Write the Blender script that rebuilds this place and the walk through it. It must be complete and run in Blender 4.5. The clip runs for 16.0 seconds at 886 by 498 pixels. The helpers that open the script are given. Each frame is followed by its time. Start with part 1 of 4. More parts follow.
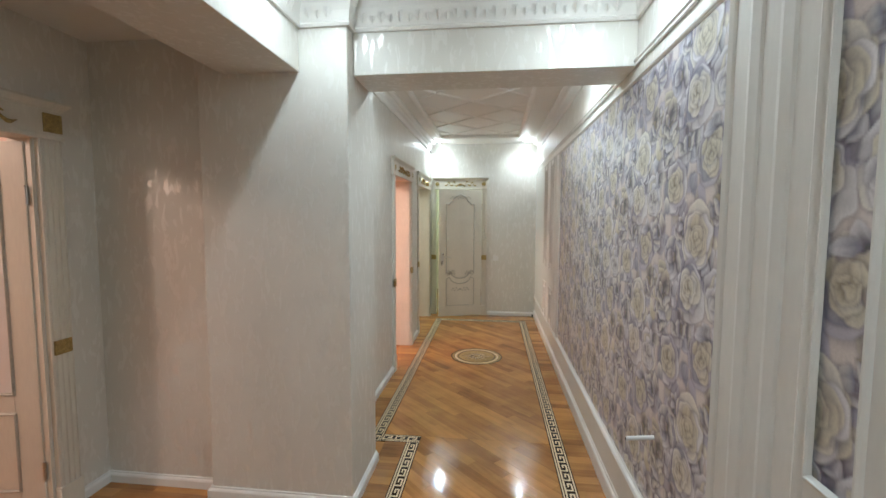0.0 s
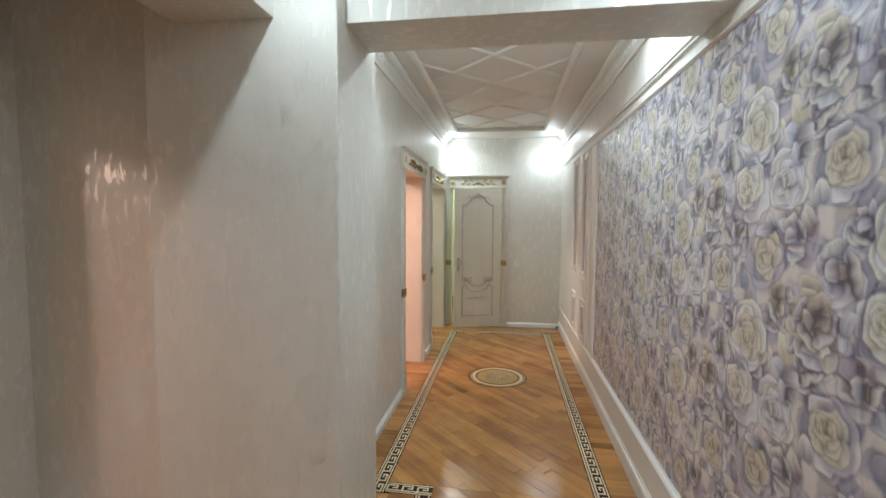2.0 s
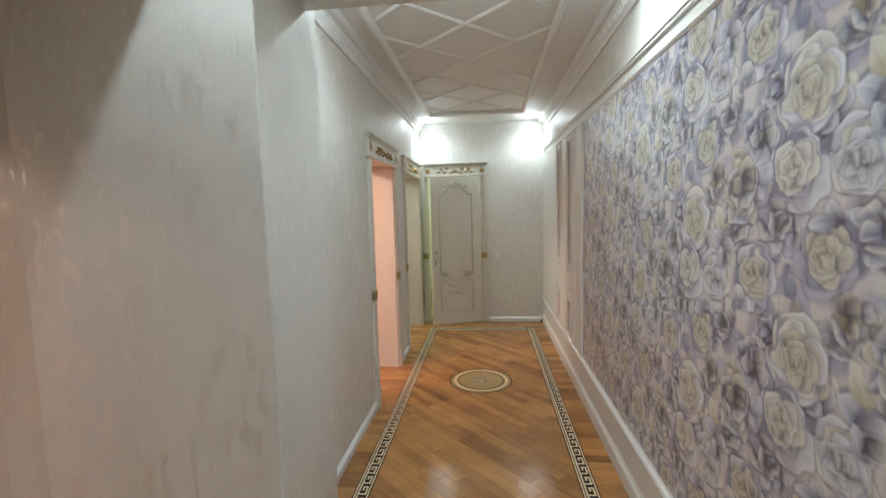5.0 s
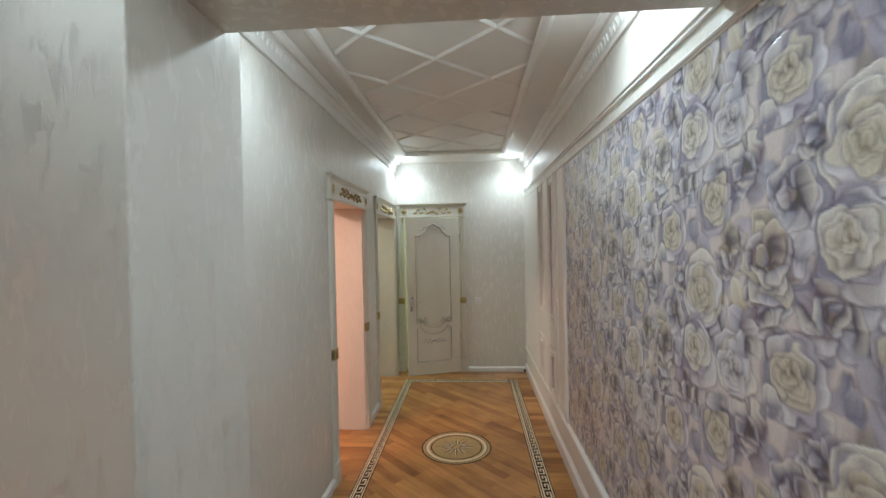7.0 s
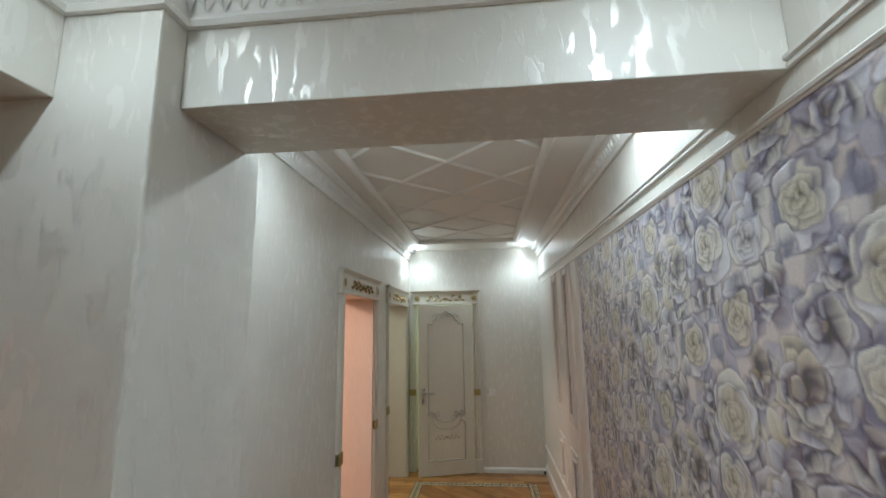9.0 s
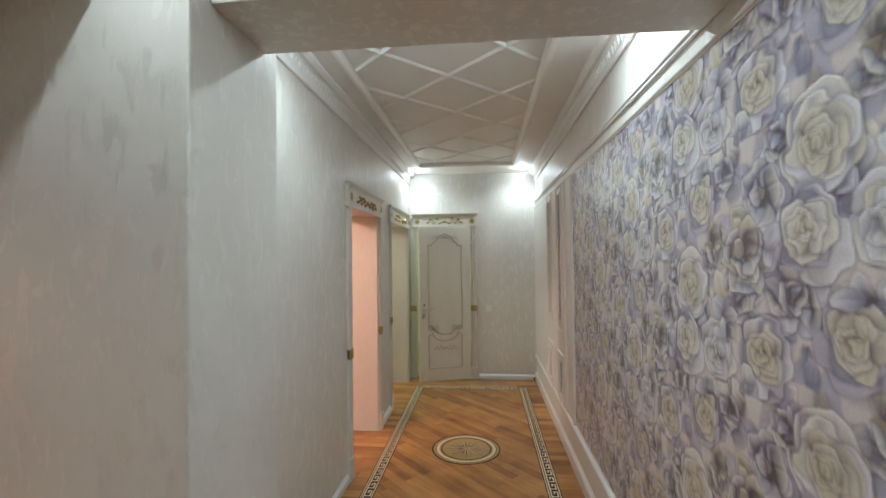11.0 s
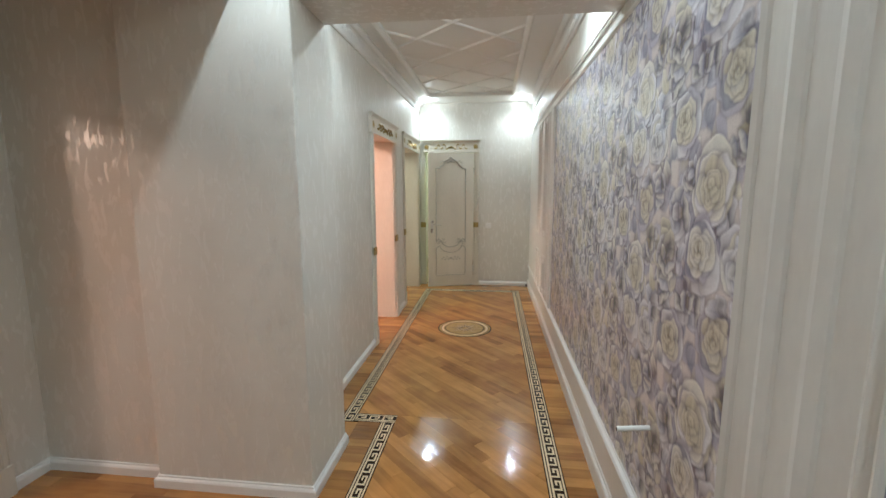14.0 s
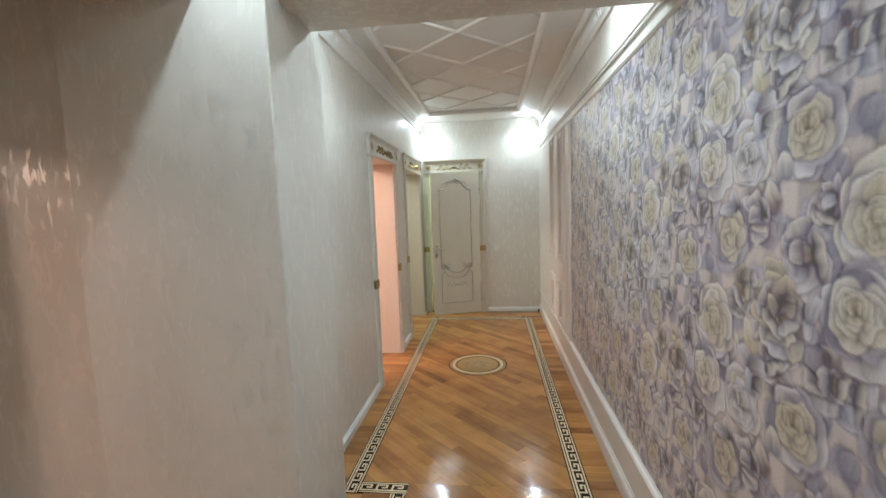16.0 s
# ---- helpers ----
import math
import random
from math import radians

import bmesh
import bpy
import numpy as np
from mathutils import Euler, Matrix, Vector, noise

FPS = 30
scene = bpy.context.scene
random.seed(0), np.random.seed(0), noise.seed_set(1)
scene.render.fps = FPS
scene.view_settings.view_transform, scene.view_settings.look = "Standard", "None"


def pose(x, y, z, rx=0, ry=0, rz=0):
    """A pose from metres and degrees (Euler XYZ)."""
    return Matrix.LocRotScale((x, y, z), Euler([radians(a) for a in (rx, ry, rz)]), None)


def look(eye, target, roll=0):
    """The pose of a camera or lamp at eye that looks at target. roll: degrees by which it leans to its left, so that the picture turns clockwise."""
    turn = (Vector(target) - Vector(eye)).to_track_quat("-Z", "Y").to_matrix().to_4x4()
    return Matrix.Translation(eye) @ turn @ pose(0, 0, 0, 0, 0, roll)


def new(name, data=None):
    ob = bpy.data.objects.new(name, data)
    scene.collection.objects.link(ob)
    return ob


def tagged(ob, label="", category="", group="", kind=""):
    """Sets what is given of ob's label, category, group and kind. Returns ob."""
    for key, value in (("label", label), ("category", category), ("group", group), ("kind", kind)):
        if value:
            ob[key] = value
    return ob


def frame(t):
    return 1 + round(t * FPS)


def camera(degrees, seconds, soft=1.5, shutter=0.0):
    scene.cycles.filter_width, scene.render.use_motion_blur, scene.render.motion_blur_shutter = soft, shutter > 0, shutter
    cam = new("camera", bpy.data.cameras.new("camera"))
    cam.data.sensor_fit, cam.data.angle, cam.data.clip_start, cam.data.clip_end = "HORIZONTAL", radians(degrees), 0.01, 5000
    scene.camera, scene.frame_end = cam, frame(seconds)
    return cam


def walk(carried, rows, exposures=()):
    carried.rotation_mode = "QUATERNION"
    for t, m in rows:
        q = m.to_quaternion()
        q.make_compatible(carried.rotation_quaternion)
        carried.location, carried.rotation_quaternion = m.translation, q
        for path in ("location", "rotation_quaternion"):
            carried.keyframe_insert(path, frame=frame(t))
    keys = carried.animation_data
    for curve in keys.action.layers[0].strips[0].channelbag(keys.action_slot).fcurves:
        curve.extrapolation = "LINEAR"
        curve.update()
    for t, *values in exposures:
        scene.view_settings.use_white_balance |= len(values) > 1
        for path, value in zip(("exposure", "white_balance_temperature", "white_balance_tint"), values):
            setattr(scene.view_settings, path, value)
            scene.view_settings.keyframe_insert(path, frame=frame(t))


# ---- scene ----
cam = camera(91.4, 16.0)
PATH = [
    (0, (0.061, -0.14, 1.506), (-0.167, 1.841, 1.357), 0.2),
    (0.5, (0.077, -0.015, 1.518), (-0.204, 1.96, 1.377), 0.5),
    (1, (0.004, 0.16, 1.514), (-0.303, 2.131, 1.377), 0.6),
    (1.5, (-0.054, 0.305, 1.512), (-0.358, 2.277, 1.378), 0.4),
    (2, (-0.034, 0.414, 1.475), (-0.324, 2.388, 1.343), 0.4),
    (2.5, (0.021, 0.516, 1.473), (-0.274, 2.49, 1.346), 0.4),
    (3, (0.035, 0.623, 1.499), (-0.257, 2.597, 1.366), -0.1),
    (5.3, (-0.054, 0.818, 1.507), (-0.215, 2.803, 1.322), -2.0),
    (5.5, (-0.07, 0.865, 1.517), (-0.162, 2.855, 1.337), -1.9),
    (6, (-0.046, 0.983, 1.548), (-0.105, 2.977, 1.407), -1.7),
    (6.5, (0.013, 1.064, 1.569), (-0.082, 3.059, 1.477), -1.4),
    (7, (0.051, 1.093, 1.592), (-0.083, 3.088, 1.568), -1.1),
    (7.5, (0.067, 1.105, 1.635), (-0.107, 3.094, 1.738), -1.0),
    (8, (0.068, 1.112, 1.695), (-0.122, 3.086, 1.952), -1.1),
    (8.2, (0.07, 1.113, 1.697), (-0.125, 3.074, 2.041), -1.1),
    (10.3, (0.065, 1.144, 1.633), (-0.127, 3.116, 1.908), 0.1),
    (10.5, (0.076, 1.148, 1.602), (-0.12, 3.131, 1.763), 0.1),
    (11, (0.06, 0.955, 1.538), (-0.127, 2.946, 1.576), -0.6),
    (11.5, (0.05, 0.624, 1.503), (-0.137, 2.615, 1.443), -2.4),
    (12, (0.118, 0.334, 1.49), (-0.084, 2.32, 1.371), -2.0),
    (12.5, (0.188, 0.159, 1.472), (-0.001, 2.14, 1.275), -2.1),
    (13, (0.169, 0.095, 1.465), (-0.024, 2.071, 1.231), -1.7),
    (13.5, (0.153, 0.115, 1.449), (-0.053, 2.087, 1.186), -0.7),
    (14, (0.17, 0.175, 1.441), (-0.056, 2.141, 1.155), -0.1),
    (14.5, (0.173, 0.228, 1.473), (-0.054, 2.196, 1.196), 0.0),
    (15, (0.17, 0.266, 1.482), (-0.057, 2.235, 1.214), -0.3),
    (15.5, (0.121, 0.348, 1.484), (-0.106, 2.321, 1.244), -1.0),
    (16, (0.07, 0.534, 1.491), (-0.161, 2.511, 1.289), -2.0),
]
EXPOSURES = [(0.0, 1.24), (3.0, 1.21), (5.5, 1.06), (6.5, 0.96), (7.5, 0.75), (8.0, 0.62), (10.3, 0.61), (11.0, 0.93), (11.5, 1.08), (12.0, 1.03), (12.5, 1.07), (13.0, 1.24), (16.0, 1.25)]
walk(cam, [(t, look(eye, target, roll)) for t, eye, target, roll in PATH], EXPOSURES)

# ---- plan ----
XR = 0.715           # plaster of the papered wall
XW = 0.705           # face of the wallpaper
XL = -0.89           # face of the corridor's other wall
YF = 6.47            # far wall
YP, Y1, Y2, YQ = 1.928, 2.008, 2.294, 2.375  # pillar front, beam front and back, pillar back
XP = -0.642           # pillar's side face
ZB = 2.205           # underside of the beams
ZC = 2.60            # ceiling
XJ = -1.42           # jog in the niche wall
YJ = YP + 0.065
XN = -2.09           # niche side wall
YB = -2.2            # wall behind the start
ZN = 2.42            # niche ceiling
XB0, XB1 = -1.28, -0.885  # beam over the niche's mouth
D1A, D1B, D1H = 3.95, 4.765, 1.92   # first doorway off the corridor
D2A, D2B, D2H = 5.32, 6.27, 1.92   # second doorway
DFA, DFB, DFH = -0.80, -0.105, 1.925  # far door
DNA, DNB, DNH = 0.85, 1.685, 2.00   # door off the niche
TN = 0.12            # thickness of the niche side wall
WT = 0.35            # wall thickness at the doorways
PZ0, PZ1 = 0.315, 2.125  # wallpaper panel, bottom and top
PY0, PY1 = 1.165, 4.15   # wallpaper panel along the wall

# ---- light ----
world = bpy.data.worlds.new("world")
scene.world = world
world.use_nodes = True
world.node_tree.nodes["Background"].inputs[0].default_value = (0.9, 0.8, 0.7, 1)
world.node_tree.nodes["Background"].inputs[1].default_value = 0.02

# the last four, behind the start, are unseen and added to brighten the foyer
SPOTS = [(-0.72, 6.16, 5.0), (0.52, 6.16, 4.7), (-0.50, 2.74, 5.4), (0.52, 2.74, 5.8), (-0.69, 1.52, 3.3), (0.48, 1.52, 4.9), (-0.69, -0.4, 3.3), (0.50, -0.4, 4.0), (-0.69, -1.7, 3.2), (0.50, -1.7, 4.0)]
SPOT_C = (0.70, 0.885, 1.0)


def lamp(name, kind, place, watts, colour, size):
    data = bpy.data.lights.new(name, kind)
    data.energy, data.color, data.shadow_soft_size = watts, colour, size
    ob = new(name, data)
    ob.location = place
    return ob


for sx, sy, sw in SPOTS:
    lamp("spot_bulb", "POINT", (sx, sy, ZC - 0.052), sw * (0.22 if sy > 5 else 0.32), SPOT_C, 0.022)
    beam_lamp = lamp("spot_bulb", "SPOT", (sx, sy, ZC - 0.055), sw * 1.65, SPOT_C, 0.025)
    beam_lamp.data.spot_size, beam_lamp.data.spot_blend = radians(165), 0.8

lamp("room_bulb", "POINT", (-3.45, 0.29, 2.25), 24, (1.0, 0.76, 0.64), 0.16)   # room beside the niche
lamp("room_bulb", "POINT", (-2.3, 3.5, 2.3), 45, (1.0, 0.66, 0.55), 0.1)       # first room off the corridor
lamp("room_bulb", "POINT", (-2.2, 5.8, 2.3), 17, (0.82, 1.0, 0.88), 0.1)       # second room
lamp("room_bulb", "POINT", (-0.75, 7.6, 2.2), 16, (0.72, 1.0, 0.66), 0.1)      # room behind the far door


# ---- materials ----
def mat(name, colour, rough=0.5, metal=0.0, wear=0.06, scale=9.0, bump=0.05, fine=120.0, stretch=(1, 1, 1)):
    """A painted or solid surface: two scales of tone, uneven gloss, fine relief."""
    m = bpy.data.materials.new(name)
    m.use_nodes = True
    nt = m.node_tree
    b = nt.nodes["Principled BSDF"]
    b.inputs["Metallic"].default_value = metal
    co = nt.nodes.new("ShaderNodeTexCoord")
    mp = nt.nodes.new("ShaderNodeMapping")
    mp.inputs["Scale"].default_value = stretch
    nt.links.new(co.outputs["Object"], mp.inputs["Vector"])
    big, small = nt.nodes.new("ShaderNodeTexNoise"), nt.nodes.new("ShaderNodeTexNoise")
    big.inputs["Scale"].default_value, big.inputs["Detail"].default_value = scale, 4
    small.inputs["Scale"].default_value, small.inputs["Detail"].default_value = fine, 3
    for n in (big, small):
        nt.links.new(mp.outputs[0], n.inputs["Vector"])
    ramp = nt.nodes.new("ShaderNodeValToRGB")
    ramp.color_ramp.elements[0].position, ramp.color_ramp.elements[1].position = 0.3, 0.7
    ramp.color_ramp.elements[0].color = (*[c * (1 - wear) for c in colour], 1)
    ramp.color_ramp.elements[1].color = (*[min(1, c * (1 + wear)) for c in colour], 1)
    mx = nt.nodes.new("ShaderNodeMath")
    mx.operation = "MULTIPLY_ADD"
    mx.inputs[1].default_value = 0.6
    sc = nt.nodes.new("ShaderNodeMath")
    sc.operation = "MULTIPLY"
    sc.inputs[1].default_value = 0.4
    nt.links.new(small.outputs[0], sc.inputs[0])
    nt.links.new(big.outputs[0], mx.inputs[0])
    nt.links.new(sc.outputs[0], mx.inputs[2])
    nt.links.new(mx.outputs[0], ramp.inputs[0])
    nt.links.new(ramp.outputs[0], b.inputs["Base Color"])
    rr = nt.nodes.new("ShaderNodeMapRange")
    rr.inputs["To Min"].default_value, rr.inputs["To Max"].default_value = rough * 0.8, rough * 1.2
    nt.links.new(big.outputs[0], rr.inputs["Value"])
    nt.links.new(rr.outputs[0], b.inputs["Roughness"])
    if bump:
        bp = nt.nodes.new("ShaderNodeBump")
        bp.inputs["Strength"].default_value, bp.inputs["Distance"].default_value = bump, 0.01
        nt.links.new(small.outputs[0], bp.inputs["Height"])
        nt.links.new(bp.outputs[0], b.inputs["Normal"])
    return m


def plaster_mat():
    """Pearly wall covering: warm grey with vertical glossy flecks that stand out a little."""
    m = bpy.data.materials.new("pearl_plaster")
    m.use_nodes = True
    nt = m.node_tree
    b = nt.nodes["Principled BSDF"]
    co = nt.nodes.new("ShaderNodeTexCoord")

    def noise_of(scale, stretch, detail, distortion=0.0):
        mp = nt.nodes.new("ShaderNodeMapping")
        mp.inputs["Scale"].default_value = stretch
        nt.links.new(co.outputs["Object"], mp.inputs["Vector"])
        n = nt.nodes.new("ShaderNodeTexNoise")
        n.inputs["Scale"].default_value, n.inputs["Detail"].default_value, n.inputs["Distortion"].default_value = scale, detail, distortion
        nt.links.new(mp.outputs[0], n.inputs["Vector"])
        return n

    def span(n, a, c, lo, hi):
        r = nt.nodes.new("ShaderNodeMapRange")
        for k, v in (("From Min", a), ("From Max", c), ("To Min", lo), ("To Max", hi)):
            r.inputs[k].default_value = v
        nt.links.new(n.outputs[0], r.inputs["Value"])
        return r
    fleck = noise_of(30, (1, 1, 0.33), 3, 0.6)
    cloud = noise_of(2.2, (1, 1, 0.5), 4)
    grain = noise_of(220, (1, 1, 0.15), 2)
    mask = span(fleck, 0.55, 0.60, 0, 1)
    b.inputs["Specular IOR Level"].default_value = 0.5
    nt.links.new(span(mask, 0, 1, 0.46, 0.36).outputs[0], b.inputs["Roughness"])
    nt.links.new(span(mask, 0, 1, 0.0, 0.32).outputs[0], b.inputs["Metallic"])
    tone = nt.nodes.new("ShaderNodeMix")
    tone.data_type = "RGBA"
    tone.inputs["A"].default_value, tone.inputs["B"].default_value = (0.655, 0.62, 0.555, 1), (0.72, 0.685, 0.62, 1)
    nt.links.new(span(cloud, 0.3, 0.7, 0, 1).outputs[0], tone.inputs["Factor"])
    light = nt.nodes.new("ShaderNodeMix")
    light.data_type = "RGBA"
    light.inputs["B"].default_value = (0.90, 0.88, 0.84, 1)
    half = span(mask, 0, 1, 0, 0.34)
    nt.links.new(half.outputs[0], light.inputs["Factor"])
    nt.links.new(tone.outputs["Result"], light.inputs["A"])
    nt.links.new(light.outputs["Result"], b.inputs["Base Color"])
    low = None
    for source, strength, depth in ((grain, 0.08, 0.002), (mask, 0.10, 0.003)):
        bp = nt.nodes.new("ShaderNodeBump")
        bp.inputs["Strength"].default_value, bp.inputs["Distance"].default_value = strength, depth
        nt.links.new(source.outputs[0], bp.inputs["Height"])
        if low:
            nt.links.new(low.outputs[0], bp.inputs["Normal"])
        low = bp
    nt.links.new(low.outputs[0], b.inputs["Normal"])
    return m


def wood_mat(name, dark, light, turn, rough=0.13, spread=1.0):
    """Varnished wood with its grain at the angle turn; each piece takes its own tone."""
    m = bpy.data.materials.new(name)
    m.use_nodes = True
    nt = m.node_tree
    b = nt.nodes["Principled BSDF"]
    co, info = nt.nodes.new("ShaderNodeTexCoord"), nt.nodes.new("ShaderNodeObjectInfo")
    geo = nt.nodes.new("ShaderNodeNewGeometry")
    rnd = nt.nodes.new("ShaderNodeMath")
    rnd.operation = "ADD"
    nt.links.new(info.outputs["Random"], rnd.inputs[0])
    nt.links.new(geo.outputs["Random Per Island"], rnd.inputs[1])
    fr = nt.nodes.new("ShaderNodeMath")
    fr.operation = "FRACT"
    nt.links.new(rnd.outputs[0], fr.inputs[0])
    rot = nt.nodes.new("ShaderNodeMapping")
    rot.inputs["Rotation"].default_value = (0, 0, radians(turn))
    nt.links.new(co.outputs["Object"], rot.inputs["Vector"])
    mp = nt.nodes.new("ShaderNodeMapping")
    mp.inputs["Scale"].default_value = (2.6, 26.0, 1.0)
    nt.links.new(rot.outputs[0], mp.inputs["Vector"])
    off = nt.nodes.new("ShaderNodeVectorMath")
    off.operation = "ADD"
    far = nt.nodes.new("ShaderNodeMath")
    far.operation = "MULTIPLY"
    far.inputs[1].default_value = 37.0
    nt.links.new(fr.outputs[0], far.inputs[0])
    nt.links.new(mp.outputs[0], off.inputs[0])
    nt.links.new(far.outputs[0], off.inputs[1])
    grain, cloud = nt.nodes.new("ShaderNodeTexNoise"), nt.nodes.new("ShaderNodeTexNoise")
    grain.inputs["Scale"].default_value, grain.inputs["Detail"].default_value, grain.inputs["Distortion"].default_value = 1.0, 6, 0.8
    cloud.inputs["Scale"].default_value, cloud.inputs["Detail"].default_value = 5.0, 3
    nt.links.new(off.outputs[0], grain.inputs["Vector"])
    nt.links.new(co.outputs["Object"], cloud.inputs["Vector"])
    mixv = nt.nodes.new("ShaderNodeMath")
    mixv.operation = "MULTIPLY_ADD"
    mixv.inputs[1].default_value = 0.28 * spread
    base = nt.nodes.new("ShaderNodeMath")
    base.operation = "MULTIPLY_ADD"
    base.inputs[1].default_value, base.inputs[2].default_value = 0.55, -0.14
    nt.links.new(grain.outputs[0], base.inputs[0])
    nt.links.new(fr.outputs[0], mixv.inputs[0])
    nt.links.new(base.outputs[0], mixv.inputs[2])
    add = nt.nodes.new("ShaderNodeMath")
    add.operation = "MULTIPLY_ADD"
    add.inputs[1].default_value = 0.55
    nt.links.new(cloud.outputs[0], add.inputs[0])
    nt.links.new(mixv.outputs[0], add.inputs[2])
    ramp = nt.nodes.new("ShaderNodeValToRGB")
    e = ramp.color_ramp.elements
    e[0].position, e[0].color = 0.12, (*dark, 1)
    e[1].position, e[1].color = 0.92, (*light, 1)
    mid = e.new(0.5)
    mid.color = (*[(p * 0.55 + q * 0.45) for p, q in zip(dark, light)], 1)
    nt.links.new(add.outputs[0], ramp.inputs[0])
    nt.links.new(ramp.outputs[0], b.inputs["Base Color"])
    rr = nt.nodes.new("ShaderNodeMapRange")
    rr.inputs["To Min"].default_value, rr.inputs["To Max"].default_value = rough * 0.6, rough * 1.5
    nt.links.new(cloud.outputs[0], rr.inputs["Value"])
    nt.links.new(rr.outputs[0], b.inputs["Roughness"])
    bp = nt.nodes.new("ShaderNodeBump")
    bp.inputs["Strength"].default_value, bp.inputs["Distance"].default_value = 0.12, 0.002
    nt.links.new(cloud.outputs[0], bp.inputs["Height"])
    nt.links.new(bp.outputs[0], b.inputs["Normal"])
    return m


def paper_mat():
    m = bpy.data.materials.new("rose_wallpaper")
    m.use_nodes = True
    nt = m.node_tree
    b = nt.nodes["Principled BSDF"]
    at = nt.nodes.new("ShaderNodeAttribute")
    at.attribute_name = "print"
    co = nt.nodes.new("ShaderNodeTexCoord")
    n = nt.nodes.new("ShaderNodeTexNoise")
    n.inputs["Scale"].default_value, n.inputs["Detail"].default_value = 160, 3
    nt.links.new(co.outputs["Object"], n.inputs["Vector"])
    r = nt.nodes.new("ShaderNodeMapRange")
    r.inputs["To Min"].default_value, r.inputs["To Max"].default_value = 0.86, 1.14
    nt.links.new(n.outputs[0], r.inputs["Value"])
    v = nt.nodes.new("ShaderNodeVectorMath")
    v.operation = "SCALE"
    nt.links.new(at.outputs["Color"], v.inputs[0])
    nt.links.new(r.outputs[0], v.inputs["Scale"])
    nt.links.new(v.outputs[0], b.inputs["Base Color"])
    b.inputs["Roughness"].default_value = 0.30
    bp = nt.nodes.new("ShaderNodeBump")
    bp.inputs["Strength"].default_value, bp.inputs["Distance"].default_value = 0.12, 0.002
    nt.links.new(n.outputs[0], bp.inputs["Height"])
    emboss = nt.nodes.new("ShaderNodeBump")
    emboss.inputs["Strength"].default_value, emboss.inputs["Distance"].default_value = 0.45, 0.007
    nt.links.new(at.outputs["Fac"], emboss.inputs["Height"])
    nt.links.new(bp.outputs[0], emboss.inputs["Normal"])
    nt.links.new(emboss.outputs[0], b.inputs["Normal"])
    return m


def glow_mat(name, colour, strength):
    m = bpy.data.materials.new(name)
    m.use_nodes = True
    b = m.node_tree.nodes["Principled BSDF"]
    b.inputs["Base Color"].default_value = (*colour, 1)
    b.inputs["Emission Color"].default_value = (*colour, 1)
    b.inputs["Emission Strength"].default_value = strength
    return m


PLASTER = plaster_mat()
WHITE = mat("white_lacquer", (0.74, 0.71, 0.665), 0.34, 0, 0.05, 6, 0.04, 60, (1, 1, 0.3))
CEIL = mat("ceiling_paint", (0.80, 0.775, 0.73), 0.55, 0, 0.03, 3, 0.03)
SKIRT = mat("skirting_white", (0.80, 0.78, 0.75), 0.3, 0, 0.04)
IVORY = mat("ivory_door_paint", (0.69, 0.64, 0.55), 0.4, 0, 0.07, 5, 0.05, 80, (1, 1, 0.2))
PATINA = mat("patina_moulding", (0.46, 0.43, 0.37), 0.45, 0, 0.18, 40, 0.1)
GOLD = mat("old_gold", (0.42, 0.31, 0.12), 0.42, 0.75, 0.35, 60, 0.25, 150)
CHROME = mat("satin_nickel", (0.62, 0.60, 0.56), 0.28, 1.0, 0.05, 20, 0.0)
SALMON = mat("salmon_wall", (0.72, 0.55, 0.49), 0.6, 0, 0.05, 4, 0.05)
DARK = mat("dark_gap", (0.03, 0.025, 0.02), 0.6, 0, 0.2, 30, 0.0)
INLAY_DARK = mat("wenge_inlay", (0.030, 0.015, 0.008), 0.2, 0, 0.3, 30, 0.0)
INLAY_LIGHT = mat("maple_inlay", (0.74, 0.57, 0.36), 0.2, 0, 0.12, 25, 0.0, 200)
INLAY_TAN = mat("ash_inlay", (0.40, 0.27, 0.115), 0.2, 0, 0.15, 25, 0.0, 200)
for inlay in (INLAY_DARK, INLAY_LIGHT, INLAY_TAN):   # oiled, duller than the varnished boards
    inlay.node_tree.nodes["Principled BSDF"].inputs["Specular IOR Level"].default_value = 0.18
OAK = wood_mat("oak_parquet", (0.15, 0.055, 0.015), (0.60, 0.275, 0.082), 45, 0.085, 1.35)
OAK_ACROSS = wood_mat("oak_border", (0.13, 0.045, 0.012), (0.54, 0.25, 0.075), 0, 0.085, 1.7)
PAPER = paper_mat()
GLASS = mat("frosted_glass", (0.75, 0.72, 0.70), 0.25, 0, 0.04, 8, 0.0)
LENS = glow_mat("lit_lens", (1.0, 0.96, 0.90), 14.0)


# ---- tools ----
def box(bm, x0, y0, z0, x1, y1, z1, bevel=0.0):
    r = bmesh.ops.create_cube(bm, size=1)
    for v in r["verts"]:
        v.co = Vector(((x0 + x1) / 2 + v.co.x * (x1 - x0), (y0 + y1) / 2 + v.co.y * (y1 - y0), (z0 + z1) / 2 + v.co.z * (z1 - z0)))
    if bevel:
        edges = {e for v in r["verts"] for e in v.link_edges}
        bmesh.ops.bevel(bm, geom=list(edges), offset=bevel, segments=2, affect="EDGES", profile=0.5)


def part(name, bm, material, parent=None, label="", smooth=False):
    me = bpy.data.meshes.new(name)
    bmesh.ops.recalc_face_normals(bm, faces=bm.faces)
    bm.to_mesh(me)
    bm.free()
    me.materials.append(material)
    if smooth:
        me.shade_smooth()
    ob = new(name, me)
    if parent:
        ob.parent = parent
    if label:
        ob["label"] = label
    return ob


